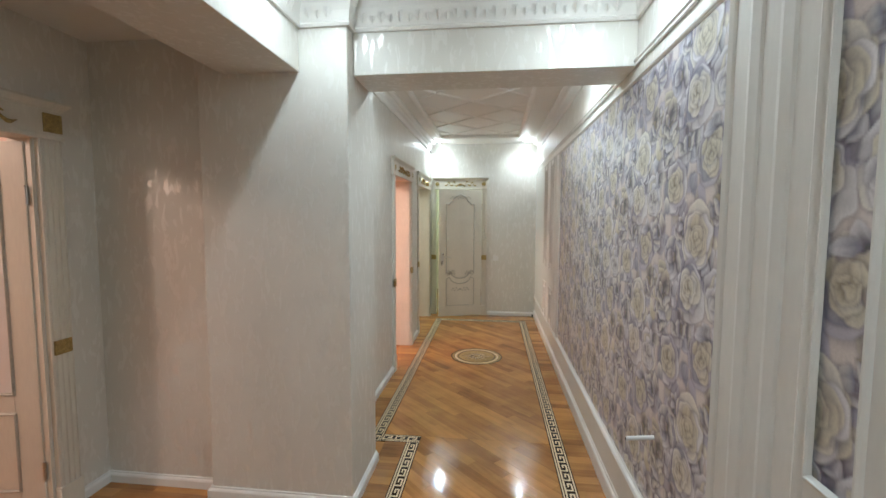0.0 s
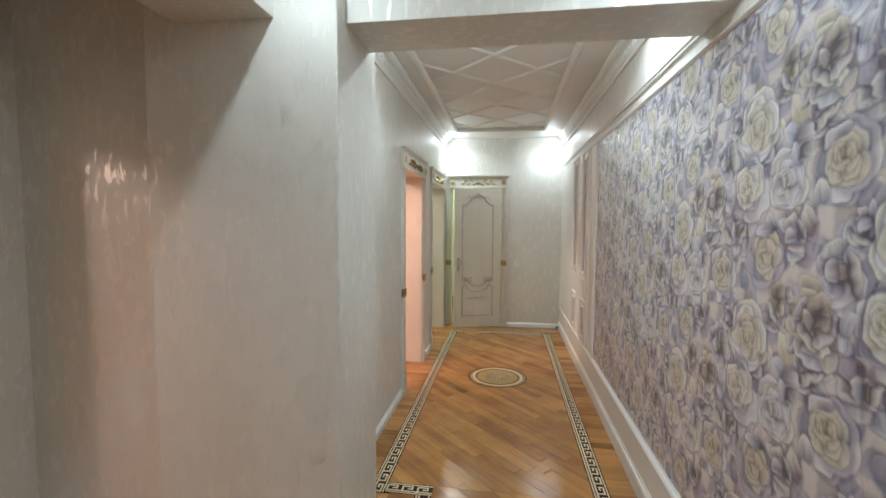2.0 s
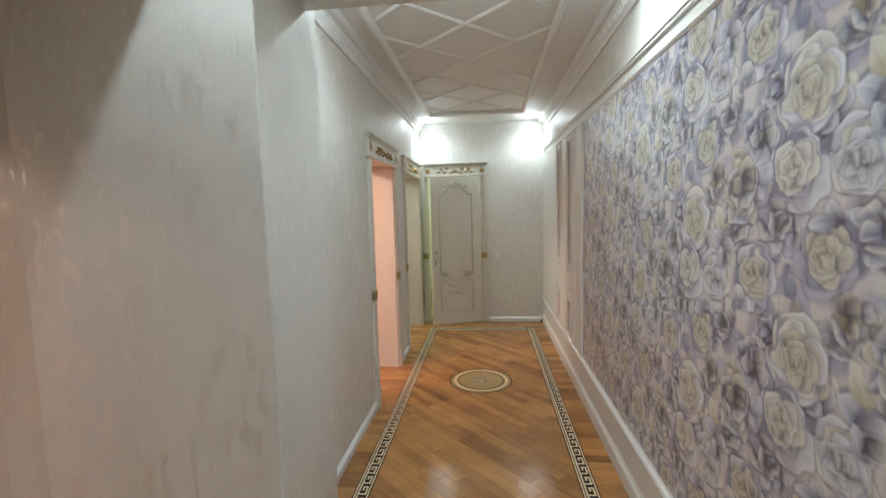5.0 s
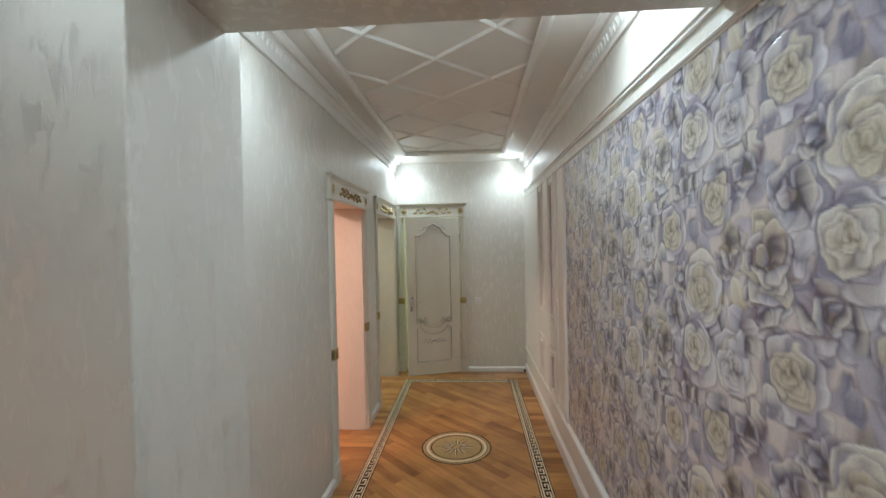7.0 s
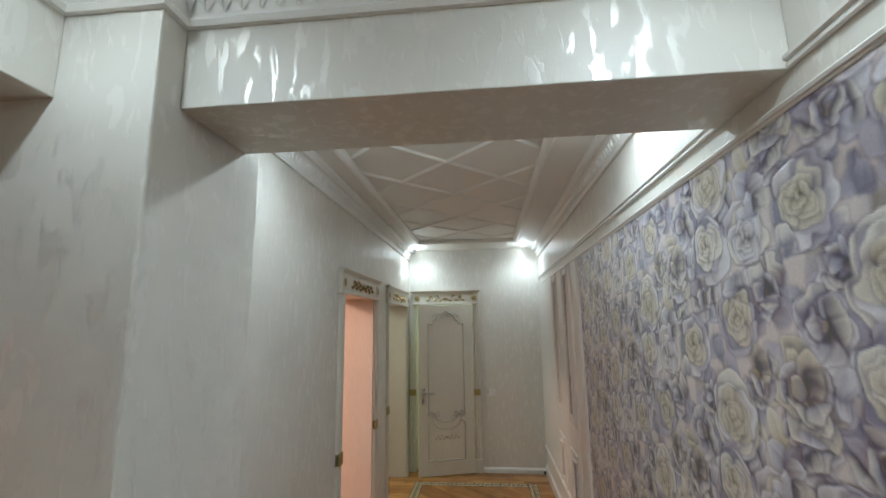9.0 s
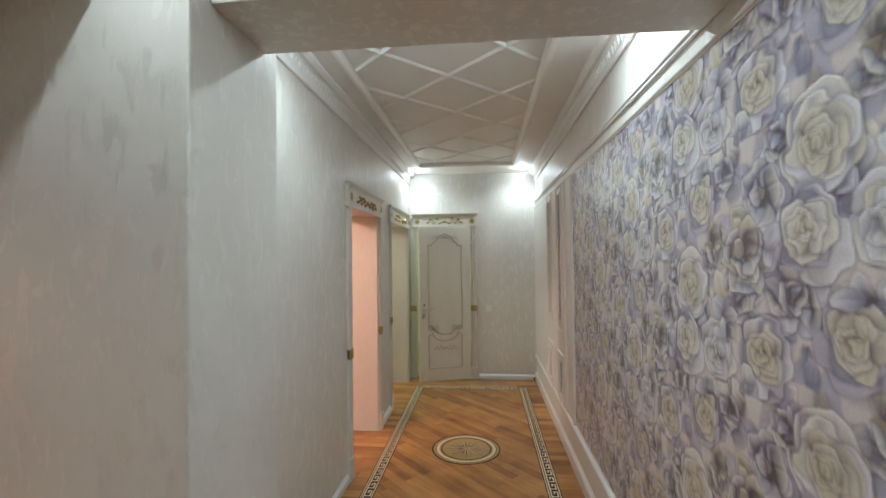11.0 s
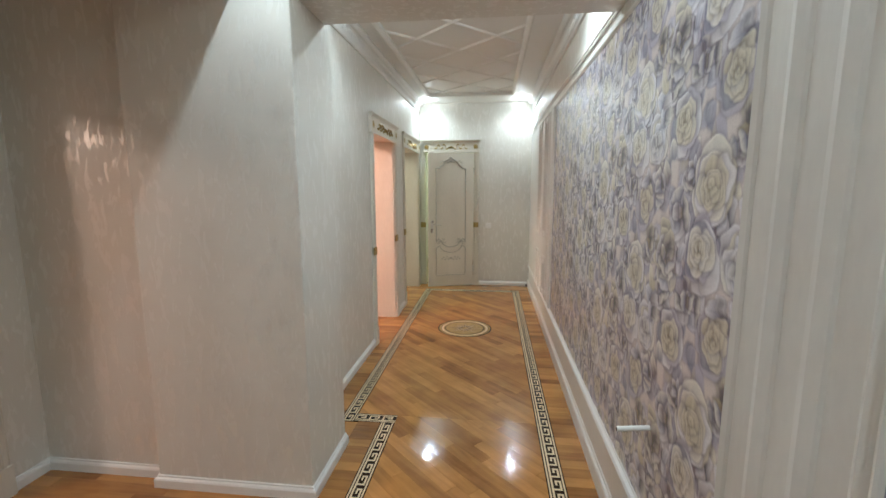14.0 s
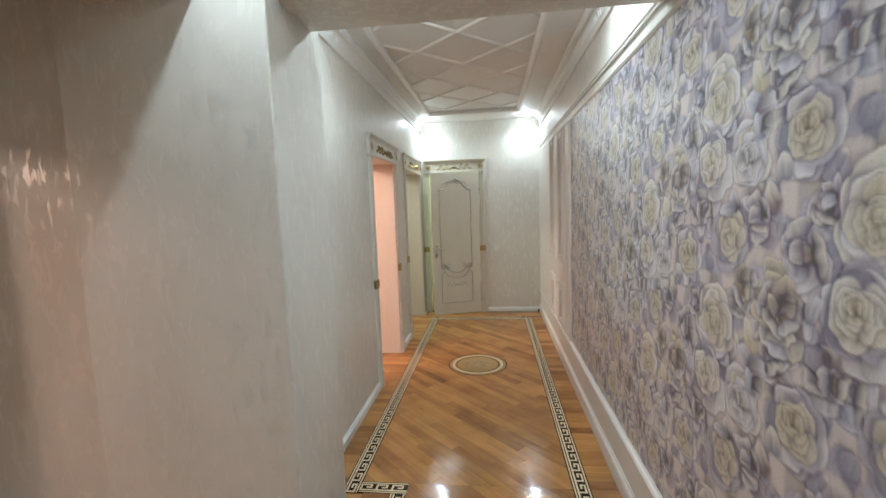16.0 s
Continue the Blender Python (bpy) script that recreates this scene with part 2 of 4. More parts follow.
def slab(name, material, *boxes, parent=None, bevel=0.0, label="", kind="structure"):
    bm = bmesh.new()
    for b in boxes:
        box(bm, *b, bevel=bevel)
    return tagged(part(name, bm, material, parent, label), kind="" if parent else kind)


def sweep(bm, path, profile, up=Vector((0, 0, 1)), closed=False):
    """Extrude a profile [(out, height)] along a polyline, mitred; out is to the right of the path as seen against up."""
    pts = [Vector(p) for p in path]
    n = len(pts)
    rings = []
    for i, p in enumerate(pts):
        a = pts[i - 1] if (i or closed) else None
        c = pts[(i + 1) % n] if (i < n - 1 or closed) else None
        d0 = (p - a).normalized() if a is not None else None
        d1 = (c - p).normalized() if c is not None else None
        s0 = d0.cross(up).normalized() if d0 is not None else None
        s1 = d1.cross(up).normalized() if d1 is not None else None
        if s0 is None:
            side = s1
        elif s1 is None:
            side = s0
        else:
            side = (s0 + s1).normalized()
            side = side / max(0.35, side.dot(s1))
        rings.append([bm.verts.new(p + side * o + up * h) for o, h in profile])
    m = len(profile)
    for i in range(n if closed else n - 1):
        a, c = rings[i], rings[(i + 1) % n]
        for j in range(m):
            bm.faces.new((a[j], a[(j + 1) % m], c[(j + 1) % m], c[j]))
    if not closed:
        bm.faces.new(rings[0])
        bm.faces.new(rings[-1][::-1])


def half_round(w, h, k=5):
    """A rounded moulding section, w wide and h proud, standing on out=0 plane."""
    return [(w * (i / k - 0.5), h * math.sin(math.pi * i / k)) for i in range(k + 1)]


def empty(name, m=None):
    ob = new(name)
    if m is not None:
        ob.matrix_world = m
    return ob


def leaf_scroll(bm, m, length, height, depth, seed):
    """A carved scroll of leaves: tapering curled ribs left and right of a shell."""
    rnd = random.Random(seed)
    for side in (-1, 1):
        for k in range(5):
            x0 = side * (0.06 + 0.08 * k) * length
            turn = rnd.uniform(0.8, 1.3) * (1 if k % 2 else -1)
            pts = []
            for i in range(7):
                a = i / 6
                pts.append((x0 + side * 0.085 * length * a * 1.3, math.sin(a * 2.6) * turn * height * 0.32 * (1 - 0.08 * k), a))
            prev = None
            for x, y, a in pts:
                w = height * 0.11 * math.sin(math.pi * (0.15 + 0.8 * a))
                ring = [bm.verts.new(m @ Vector(q)) for q in ((x, y - w, 0), (x, y, depth * (1 - 0.4 * a)), (x, y + w, 0))]
                if prev:
                    for j in range(2):
                        bm.faces.new((prev[j], prev[j + 1], ring[j + 1], ring[j]))
                prev = ring
    for k in range(5):
        a = math.pi * (0.1 + 0.2 * k)
        d = Vector((math.cos(a), math.sin(a), 0)) * height * 0.42
        s = Vector((-math.sin(a), math.cos(a), 0)) * height * 0.09
        o = Vector((0, -height * 0.2, 0))
        q = [bm.verts.new(m @ v) for v in (o, o + d * 0.6 + s, o + d, o + d * 0.6 - s)]
        c = bm.verts.new(m @ (o + d * 0.6 + Vector((0, 0, depth))))
        for j in range(4):
            bm.faces.new((q[j], q[(j + 1) % 4], c))


def rosette(bm, m, r, depth):
    c = bm.verts.new(m @ Vector((0, 0, depth)))
    ring = []
    for i in range(16):
        a = math.tau * i / 16
        rr = r * (1.0 if i % 2 else 0.62)
        ring.append(bm.verts.new(m @ Vector((rr * math.cos(a), rr * math.sin(a), 0.001 + (0 if i % 2 else depth * 0.5)))))
    for i in range(16):
        bm.faces.new((c, ring[i], ring[(i + 1) % 16]))


# ---- walls, beams, ceilings ----
slab("ground", DARK, (-5.2, YB - 0.4, -0.25, 1.2, 9.2, -0.02))
slab("wall_east", PLASTER, (XR, YB, -0.02, XR + 0.2, 9.0, ZC + 0.1))
slab("wall_north", PLASTER, (DFB, YF, -0.02, XR, YF + 0.12, ZC), (DFA, YF, DFH, DFB, YF + 0.12, ZC), (XL - WT, YF, -0.02, DFA, YF + 0.12, ZC))
slab("wall_west", PLASTER, (XL - WT, YQ, -0.02, XL, D1A, ZC), (XL - WT, D1B, -0.02, XL, D2A, ZC), (XL - WT, D1A, D1H, XL, D1B, ZC), (XL - WT, D2A, D2H, XL, D2B, ZC), (XL - WT, D2B, -0.02, XL, YF, ZC))
slab("pillar", PLASTER, (XJ, YP, -0.02, XP, YQ, ZC), bevel=0.006)
slab("wall_niche", PLASTER, (XN - 0.2, YJ, -0.02, XJ, Y2, ZC))
slab("wall_niche_side", PLASTER, (XN - TN, DNB, -0.02, XN, YJ, ZC), (XN - TN, DNA, DNH, XN, DNB, ZC), (XN - TN, YB, -0.02, XN, DNA, ZC))
slab("wall_south", PLASTER, (XN - 0.2, YB - 0.2, -0.02, XR, YB, ZC))
slab("beam", PLASTER, (XP, Y1, ZB, XR, Y2, ZC), bevel=0.003)
slab("beam_niche", PLASTER, (XB0, YB, ZB, XB1, YP, ZC), bevel=0.003)
slab("ceiling_niche", CEIL, (XN, YB, ZN, XB0, YJ, ZC))

# corridor ceiling: a flat margin round a sunk field with a lattice of mouldings
RX0, RX1, RY0, RY1, RZ = -0.69, 0.41, 2.74, 5.95, ZC + 0.034
bm = bmesh.new()
for b in ((XL - WT, Y2, ZC, RX0, YF + 0.1, ZC + 0.15), (RX1, Y2, ZC, XR, YF + 0.1, ZC + 0.15), (RX0, Y2, ZC, RX1, RY0, ZC + 0.15),
          (RX0, RY1, ZC, RX1, YF + 0.1, ZC + 0.15), (RX0, RY0, RZ, RX1, RY1, ZC + 0.15)):
    box(bm, *b)
ceiling_1 = tagged(part("ceiling_1", bm, CEIL), kind="structure")
bm = bmesh.new()
rim = [(-0.03, 0.0), (-0.03, -0.006), (-0.012, -0.012), (0.004, -0.008), (0.02, 0.008), (0.02, 0.03), (0.0, 0.03)]
sweep(bm, [(RX0, RY0, ZC), (RX1, RY0, ZC), (RX1, RY1, ZC), (RX0, RY1, ZC)], [(-o, h) for o, h in rim], closed=True)
part("rim_moulding", bm, CEIL, ceiling_1)
cxm, half_d = (RX0 + RX1) / 2, 0.328
bm = bmesh.new()


def lattice_bar(x0, y0, x1, y1):
    sweep(bm, [(x0, y0, RZ), (x1, y1, RZ)], [(o, -h) for o, h in half_round(0.032, 0.013)] + [(0.016, 0.004), (-0.016, 0.004)])


ynode = 3.53
for k in range(-6, 10):
    for sgn in (-1, 1):
        # a diagonal through the node on the middle line, cut by the field's edges
        y0 = ynode + k * 2 * half_d
        a, c = (RX0 - cxm), (RX1 - cxm)
        p, q = [a, y0 + sgn * a], [c, y0 + sgn * c]
        lo, hi = RY0 + 0.01, RY1 - 0.01
        t0, t1 = 0.0, 1.0
        dy = q[1] - p[1]
        ta, tb = sorted(((lo - p[1]) / dy, (hi - p[1]) / dy))
        t0, t1 = max(t0, ta), min(t1, tb)
        if t1 - t0 > 0.05:
            lattice_bar(cxm + p[0] + (q[0] - p[0]) * t0, p[1] + dy * t0, cxm + p[0] + (q[0] - p[0]) * t1, p[1] + dy * t1)
part("lattice", bm, CEIL, ceiling_1)
slab("ceiling_2", CEIL, (XB0, YB - 0.1, ZC, XR, Y2, ZC + 0.15))
slab("ceiling_3", CEIL, (-5.2, YB - 0.4, ZC + 0.02, XL - WT + 0.01, 9.2, ZC + 0.15), (-1.6, YF + 0.1, ZC, 1.0, 9.2, ZC + 0.15))


def crown(name, path, up_to, h, out, closed=False):
    """A crown moulding with a row of carved leaves in its cove, hung from the ceiling."""
    z = up_to
    prof = [(0, -h), (0.014, -h), (0.020, -h + 0.012), (0.012, -h + 0.022)]
    for i in range(6):
        a = i / 5 * math.pi / 2
        prof.append((0.014 + (out - 0.04) * (1 - math.cos(a)), -h + 0.03 + (h - 0.065) * math.sin(a)))
    prof += [(out - 0.014, -0.03), (out, -0.02), (out, -0.001), (0, -0.001)]
    bm = bmesh.new()
    sweep(bm, [(x, y, z) for x, y in path], prof, closed=closed)
    ob = tagged(part(name, bm, CEIL), kind="structure")
    bm = bmesh.new()
    for (x0, y0), (x1, y1) in zip(path, path[1:]):
        d = Vector((x1 - x0, y1 - y0, 0))
        n = max(2, int((d.length - 0.1) / 0.046))
        d.normalize()
        s = d.cross(Vector((0, 0, 1)))
        for k in range(n):
            c = Vector((x0, y0, z)) + d * (0.06 + k * 0.046)
            big = k % 2 == 0
            w, top = (0.022, 0.060) if big else (0.015, 0.044)
            base = c + s * 0.019 + Vector((0, 0, -h + 0.030))
            midl = c + s * 0.024 + Vector((0, 0, -h + 0.030 + top * 0.55))
            tip = c + s * 0.030 + Vector((0, 0, -h + 0.030 + top))
            for sg in (-1, 1):
                for f in (0.4, 1.0):
                    q = [bm.verts.new(p) for p in (base, midl + d * sg * w * f - s * 0.004 * f, tip + d * sg * w * f * 0.6, midl + s * 0.005 + d * sg * w * 0.1)]
                    bm.faces.new(q)
        for k in range(int((Vector((x1 - x0, y1 - y0, 0)).length - 0.1) / 0.03)):
            c = Vector((x0, y0, z)) + d * (0.06 + k * 0.03) + s * (out - 0.004) + Vector((0, 0, -0.03))
            for o in ((-0.008, 0.008),):
                q = [bm.verts.new(c + v) for v in (d * -0.009, d * 0.009, d * 0.009 + Vector((0, 0, -0.012)) - s * 0.012, d * -0.009 + Vector((0, 0, -0.012)) - s * 0.012)]
                bm.faces.new(q)
    part("carved_leaves", bm, CEIL, ob)
    return ob


crown("trim_crown_corridor_west", [(XP, Y2), (XP, YQ), (XL, YQ), (XL, YF)], ZC, 0.125, 0.08)
crown("trim_crown_corridor_east", [(XR, YF), (XR, Y2)], ZC, 0.125, 0.08)
crown("trim_crown_foyer", [(XB1, YB), (XB1, YP), (XP, YP), (XP, Y1), (XR, Y1), (XR, YB)], ZC, 0.19, 0.12)


# ---- papered wall ----
def paint_roses(tw, th, px, seed):
    """The print of the wallpaper: loose cream and lilac roses on a pale ground, one cell repeated with a half drop."""
    rs = np.random.RandomState(seed)
    w, h = int(round(tw / px)), int(round(th / px))
    yy, xx = np.mgrid[0:h, 0:w] * px
    img = np.empty((h, w, 3))
    img[:] = (0.66, 0.60, 0.585)
    waves = [(rs.randint(5, 16), rs.randint(-5, 6), rs.uniform(0, 6.28)) for _ in range(6)]
    wx = sum(np.sin(6.2832 * (a * xx / tw + b * yy / th) + c) for a, b, c in waves) * 0.0022
    wy = sum(np.sin(6.2832 * (b * xx / tw - a * yy / th) + 2 * c) for a, b, c in waves) * 0.0022
    half = 0.5 * tw

    def dab(cx, cy, ang, rx, ry, base, rim, under, bend, crease, soft):
        reach = int(max(rx, ry) * 1.75 / px) + 4
        iy, ix = int(round(cy / px)), int(round(cx / px))
        rows_, cols_ = np.arange(iy - reach, iy + reach) % h, np.arange(ix - reach, ix + reach) % w
        win = np.ix_(rows_, cols_)
        dx = (np.arange(-reach, reach) * px + ix * px - cx)[None, :] + wx[win]
        dy = (np.arange(-reach, reach) * px + iy * px - cy)[:, None] + wy[win]
        ca, sa = math.cos(ang), math.sin(ang)
        u, v = (dx * ca + dy * sa) / rx, (-dx * sa + dy * ca) / ry
        u = u + bend * v * v + 0.07 * np.sin(6 * v + crease)
        rad = np.sqrt(u * u + v * v)
        shade = (np.clip(1 - (rad - 0.95) / 0.42, 0, 1) ** 2 * under)[..., None]
        img[win] *= 1 - shade * (1 - np.array((0.60, 0.57, 0.64)))
        cover = np.clip((1.0 - rad) * min(rx, ry) / soft, 0, 1)[..., None]
        g = np.clip((u + 0.75) / 1.6, 0, 1) ** 0.9
        g = g + 0.13 * np.sin(8 * v + crease) * (1 - rad) + 0.08 * np.sin(15 * v + 3 * crease) * (1 - rad)
        curl = np.clip((rad - 0.80) / 0.14, 0, 1) * np.clip(u * 1.4, 0, 1)
        g = np.clip(g * 0.86 + 0.34 * curl, 0, 1)[..., None]
        img[win] = img[win] * (1 - cover) + (np.array(base) * (1 - g) + np.array(rim) * g) * cover

    def petal(cx, cy, ang, rx, ry, base, rim, under, soft=0.004):
        bend, crease = rs.uniform(0.05, 0.42), rs.uniform(0, 6.28)
        for k in range(2):
            dab((cx + half * k) % tw, (cy + 0.5 * th * k) % th, ang, rx, ry, base, rim, under, bend, crease, soft)

    ink = {"dusk": (0.13, 0.11, 0.155), "plum": (0.25, 0.205, 0.24), "slate": (0.28, 0.28, 0.37), "lilac": (0.49, 0.465, 0.555), "mist": (0.74, 0.735, 0.775),
           "umber": (0.29, 0.235, 0.18), "straw": (0.50, 0.44, 0.315), "cream": (0.69, 0.645, 0.52), "milk": (0.78, 0.755, 0.69)}
    ink = {k: np.array(v) for k, v in ink.items()}

    def pick(*names):
        return ink[names[rs.randint(len(names))]]

    def ruffle(cx, cy, size, tall, n, cool=True):
        """Loose folded petals round a dark throat."""
        for q in range(n):
            a = math.tau * q / n + rs.uniform(-0.5, 0.5)
            d = size * rs.uniform(0.35, 0.75)
            petal(cx + d * math.cos(a), cy + d * tall * math.sin(a), a + rs.uniform(-0.6, 0.6), size * rs.uniform(0.32, 0.52), size * rs.uniform(0.26, 0.46),
                  pick("dusk", "plum", "slate", "plum"), pick("mist", "lilac", "lilac", "mist") if cool else pick("milk", "cream", "lilac", "mist"), 0.75)
        for q in range(5):
            a = rs.uniform(0, 6.283)
            petal(cx + size * 0.26 * math.cos(a), cy + size * 0.26 * math.sin(a), a, size * rs.uniform(0.2, 0.32), size * rs.uniform(0.12, 0.24),
                  pick("dusk", "umber", "slate"), pick("mist", "lilac") if cool else pick("milk", "straw"), 0.7, 0.003)
        for q in range(7):   # curled lips that catch the light
            a = rs.uniform(0, 6.283)
            d = size * rs.uniform(0.2, 0.8)
            petal(cx + d * math.cos(a), cy + d * tall * math.sin(a), a + rs.uniform(-0.7, 0.7), size * rs.uniform(0.12, 0.2), size * rs.uniform(0.3, 0.5), pick("plum", "dusk", "slate"), pick("mist", "milk"), 0.8, 0.003)

    def rose(cx, cy, size, tall, heart, body, edge, lean):
        """A full rose: wide outer petals tinged at the edge, then tighter ones towards a coiled heart."""
        lx, ly = 0.22 * size * math.cos(lean), 0.22 * size * math.sin(lean)
        for layer, (f, n) in enumerate(((1.0, 6), (0.86, 5), (0.70, 5), (0.55, 4), (0.41, 4), (0.28, 3), (0.17, 2))):
            a0 = rs.uniform(0, 6.283)
            ox, oy = cx + lx * (1 - f), cy + ly * (1 - f)
            for q in range(n):
                a = a0 + math.tau * q / n + rs.uniform(-0.3, 0.3)
                if layer < 2:
                    base, rim = 0.7 * pick("plum", "slate", "lilac", "slate") + 0.3 * ink[body], pick(*edge)
                elif layer < 4:
                    base, rim = 0.35 * ink[heart] + 0.65 * pick("plum", "umber", "slate", "umber"), 0.8 * ink[body] + 0.2 * pick("milk", "mist")
                else:
                    base, rim = 0.5 * ink[heart] + 0.5 * ink["umber"], 0.6 * ink[body] + 0.4 * ink["milk"] * rs.uniform(0.85, 1.0)
                d = size * f * 0.55
                d *= rs.uniform(0.8, 1.25)
                petal(ox + d * math.cos(a), oy + d * tall * math.sin(a), math.atan2(tall * math.sin(a), math.cos(a)) + rs.uniform(-0.25, 0.25),
                      size * f * rs.uniform(0.36, 0.48), size * f * rs.uniform(0.50, 0.72), base, rim, (0.9, 0.8, 0.75, 0.7, 0.7, 0.65, 0.6)[layer], 0.004 if layer < 3 else 0.003)
        petal(cx + lx, cy + ly, lean, size * 0.10, size * 0.05, ink["umber"], 0.6 * ink[heart] + 0.4 * ink[body], 0.3, 0.003)

    def spot(y, z):
        return -y, 2.2 - z
    for _ in range(60):      # scattered single petals on the ground
        a = rs.uniform(0, 6.283)
        petal(rs.uniform(0, tw), rs.uniform(0, th), a, rs.uniform(0.026, 0.052), rs.uniform(0.018, 0.036), pick("plum", "lilac", "slate", "straw"), pick("mist", "milk", "lilac"), 0.5)
    for y, z, size, tall, n, cold in ((2.180, 1.760, 0.090, 1.2, 9, True), (1.931, 1.445, 0.092, 1.1, 10, True), (2.336, 1.375, 0.090, 1.0, 10, True), (2.003, 1.679, 0.105, 1.0, 12, True),
                                      (2.110, 1.435, 0.085, 1.1, 9, True), (2.240, 1.560, 0.080, 1.2, 8, False), (1.950, 1.800, 0.080, 1.0, 8, True), (2.094, 1.540, 0.098, 1.25, 11, False)):
        ruffle(*spot(y, z), size, tall, n, cold)
    cool, warm = ("lilac", "mist", "lilac", "mist", "slate"), ("milk", "mist", "lilac", "cream")
    rose(*spot(2.030, 1.925), 0.098, 1.12, "straw", "cream", cool, 4.4)
    rose(*spot(2.234, 1.903), 0.088, 1.15, "slate", "mist", ("milk", "cream", "mist"), 1.2)
    rose(*spot(2.306, 1.689), 0.090, 1.2, "straw", "cream", cool, 4.7)
    rose(*spot(2.378, 1.447), 0.108, 1.0, "straw", "cream", warm, 1.8)
    rose(*spot(1.882, 1.579), 0.105, 0.95, "straw", "milk", cool, 4.2)
    for y, z in ((2.12, 1.83), (2.42, 1.60), (1.99, 1.54), (2.17, 1.36), (2.30, 1.80)):   # petals that fall over the flowers' edges
        for q in range(3):
            petal(*spot(y + rs.uniform(-0.04, 0.04), z + rs.uniform(-0.04, 0.04)), rs.uniform(0, 6.28), rs.uniform(0.028, 0.045), rs.uniform(0.02, 0.03), pick("dusk", "plum", "slate"), pick("mist", "lilac", "milk"), 0.7)
    for axis in (0, 1):
        img = 0.8 * img + 0.1 * (np.roll(img, 1, axis) + np.roll(img, -1, axis))
    img = np.clip(0.54 + (img - 0.52) * 1.22, 0.10, 0.85)
    grey = img.mean(axis=2, keepdims=True)
    return (grey + (img - grey) * 0.82) * np.array((1.02, 1.0, 0.98))


TILE = (1.06, 0.63, 0.0025)
ROSES = paint_roses(*TILE, 11)


def paper(name, y0, y1, z0, z1, step, label):
    ny, nz = int((y1 - y0) / step) + 1, int((z1 - z0) / step) + 1
    ys, zs = np.linspace(y0, y1, ny), np.linspace(z0, z1, nz)
    gy, gz = np.meshgrid(ys, zs)
    co = np.stack([np.full_like(gy, XW), gy, gz], -1).reshape(-1, 3)
    idx = np.arange(ny * nz).reshape(nz, ny)
    quads = np.stack([idx[:-1, :-1], idx[1:, :-1], idx[1:, 1:], idx[:-1, 1:]], -1).reshape(-1, 4)
    me = bpy.data.meshes.new(name)
    me.vertices.add(len(co))
    me.vertices.foreach_set("co", co.ravel())
    me.loops.add(quads.size)
    me.loops.foreach_set("vertex_index", quads.ravel())
    me.polygons.add(len(quads))
    me.polygons.foreach_set("loop_start", np.arange(0, quads.size, 4))
    me.update(calc_edges=True)
    h, w, _ = ROSES.shape
    u, v = (-gy.ravel()) % TILE[0] / TILE[2], (2.2 - gz.ravel()) % TILE[1] / TILE[2]
    u0, v0 = np.floor(u).astype(int), np.floor(v).astype(int)
    fu, fv = (u - u0)[:, None], (v - v0)[:, None]
    col = np.ones((len(co), 4), dtype=np.float32)
    top = ROSES[v0 % h, u0 % w] * (1 - fu) + ROSES[v0 % h, (u0 + 1) % w] * fu
    low = ROSES[(v0 + 1) % h, u0 % w] * (1 - fu) + ROSES[(v0 + 1) % h, (u0 + 1) % w] * fu
    col[:, :3] = top * (1 - fv) + low * fv
    me.color_attributes.new("print", "FLOAT_COLOR", "POINT").data.foreach_set("color", col.ravel())
    me.materials.append(PAPER)
    ob = new(name, me)
    return tagged(ob, label, kind="structure")


paper("wallpaper_1", PY0 - 0.01, PY1 + 0.01, PZ0 - 0.01, PZ1 + 0.01, 0.004, "cream and lilac rose wallpaper in a white frame")
paper("wallpaper_2", 0.05, 0.80, 0.3, PZ1 - 0.02, 0.004, "cream and lilac rose wallpaper behind white framed panels")
paper("wallpaper_3", 4.42, 5.50, 0.3, PZ1 - 0.02, 0.008, "cream and lilac rose wallpaper behind white framed panels")

Z_UP, Y_AX = Vector((0, 0, 1)), Vector((0, 1, 0))


def run_y(name, y0, y1, z, prof, material=None):
    """A moulding along the papered wall; prof is (proud of the wall, height)."""
    bm = bmesh.new()
    sweep(bm, [(XW + 0.008, y1, z), (XW + 0.008, y0, z)], prof)
    return tagged(part(name, bm, material or WHITE), kind="structure")


dado = [(0, 0), (0.030, 0), (0.030, 0.075), (0.026, 0.088), (0.018, 0.095), (0.016, 0.105), (0.012, 0.108), (0.012, 0.262), (0.016, 0.266), (0.018, 0.276), (0.026, 0.284), (0.030, 0.300), (0.024, 0.312), (0.014, 0.318), (0.010, 0.326), (0, 0.326)]
run_y("baseboard_east", YB, YF, 0.0, dado)
cap = [(0, 0), (0.010, 0), (0.011, 0.006), (0.015, 0.009), (0.017, 0.016), (0.013, 0.020), (0.010, 0.024), (0, 0.024)]
run_y("trim_cap", YB, YF, PZ1 - 0.004, cap)
pic = [(0, 0), (0.006, 0), (0.009, 0.003), (0.009, 0.010), (0.006, 0.013), (0.006, 0.016), (0.014, 0.020), (0.014, 0.028), (0.006, 0.032), (0, 0.032)]
run_y("trim_picture_rail_corridor", Y2, YF, 2.205, pic)
run_y("trim_picture_rail_foyer", YB, Y1, 2.205, pic)


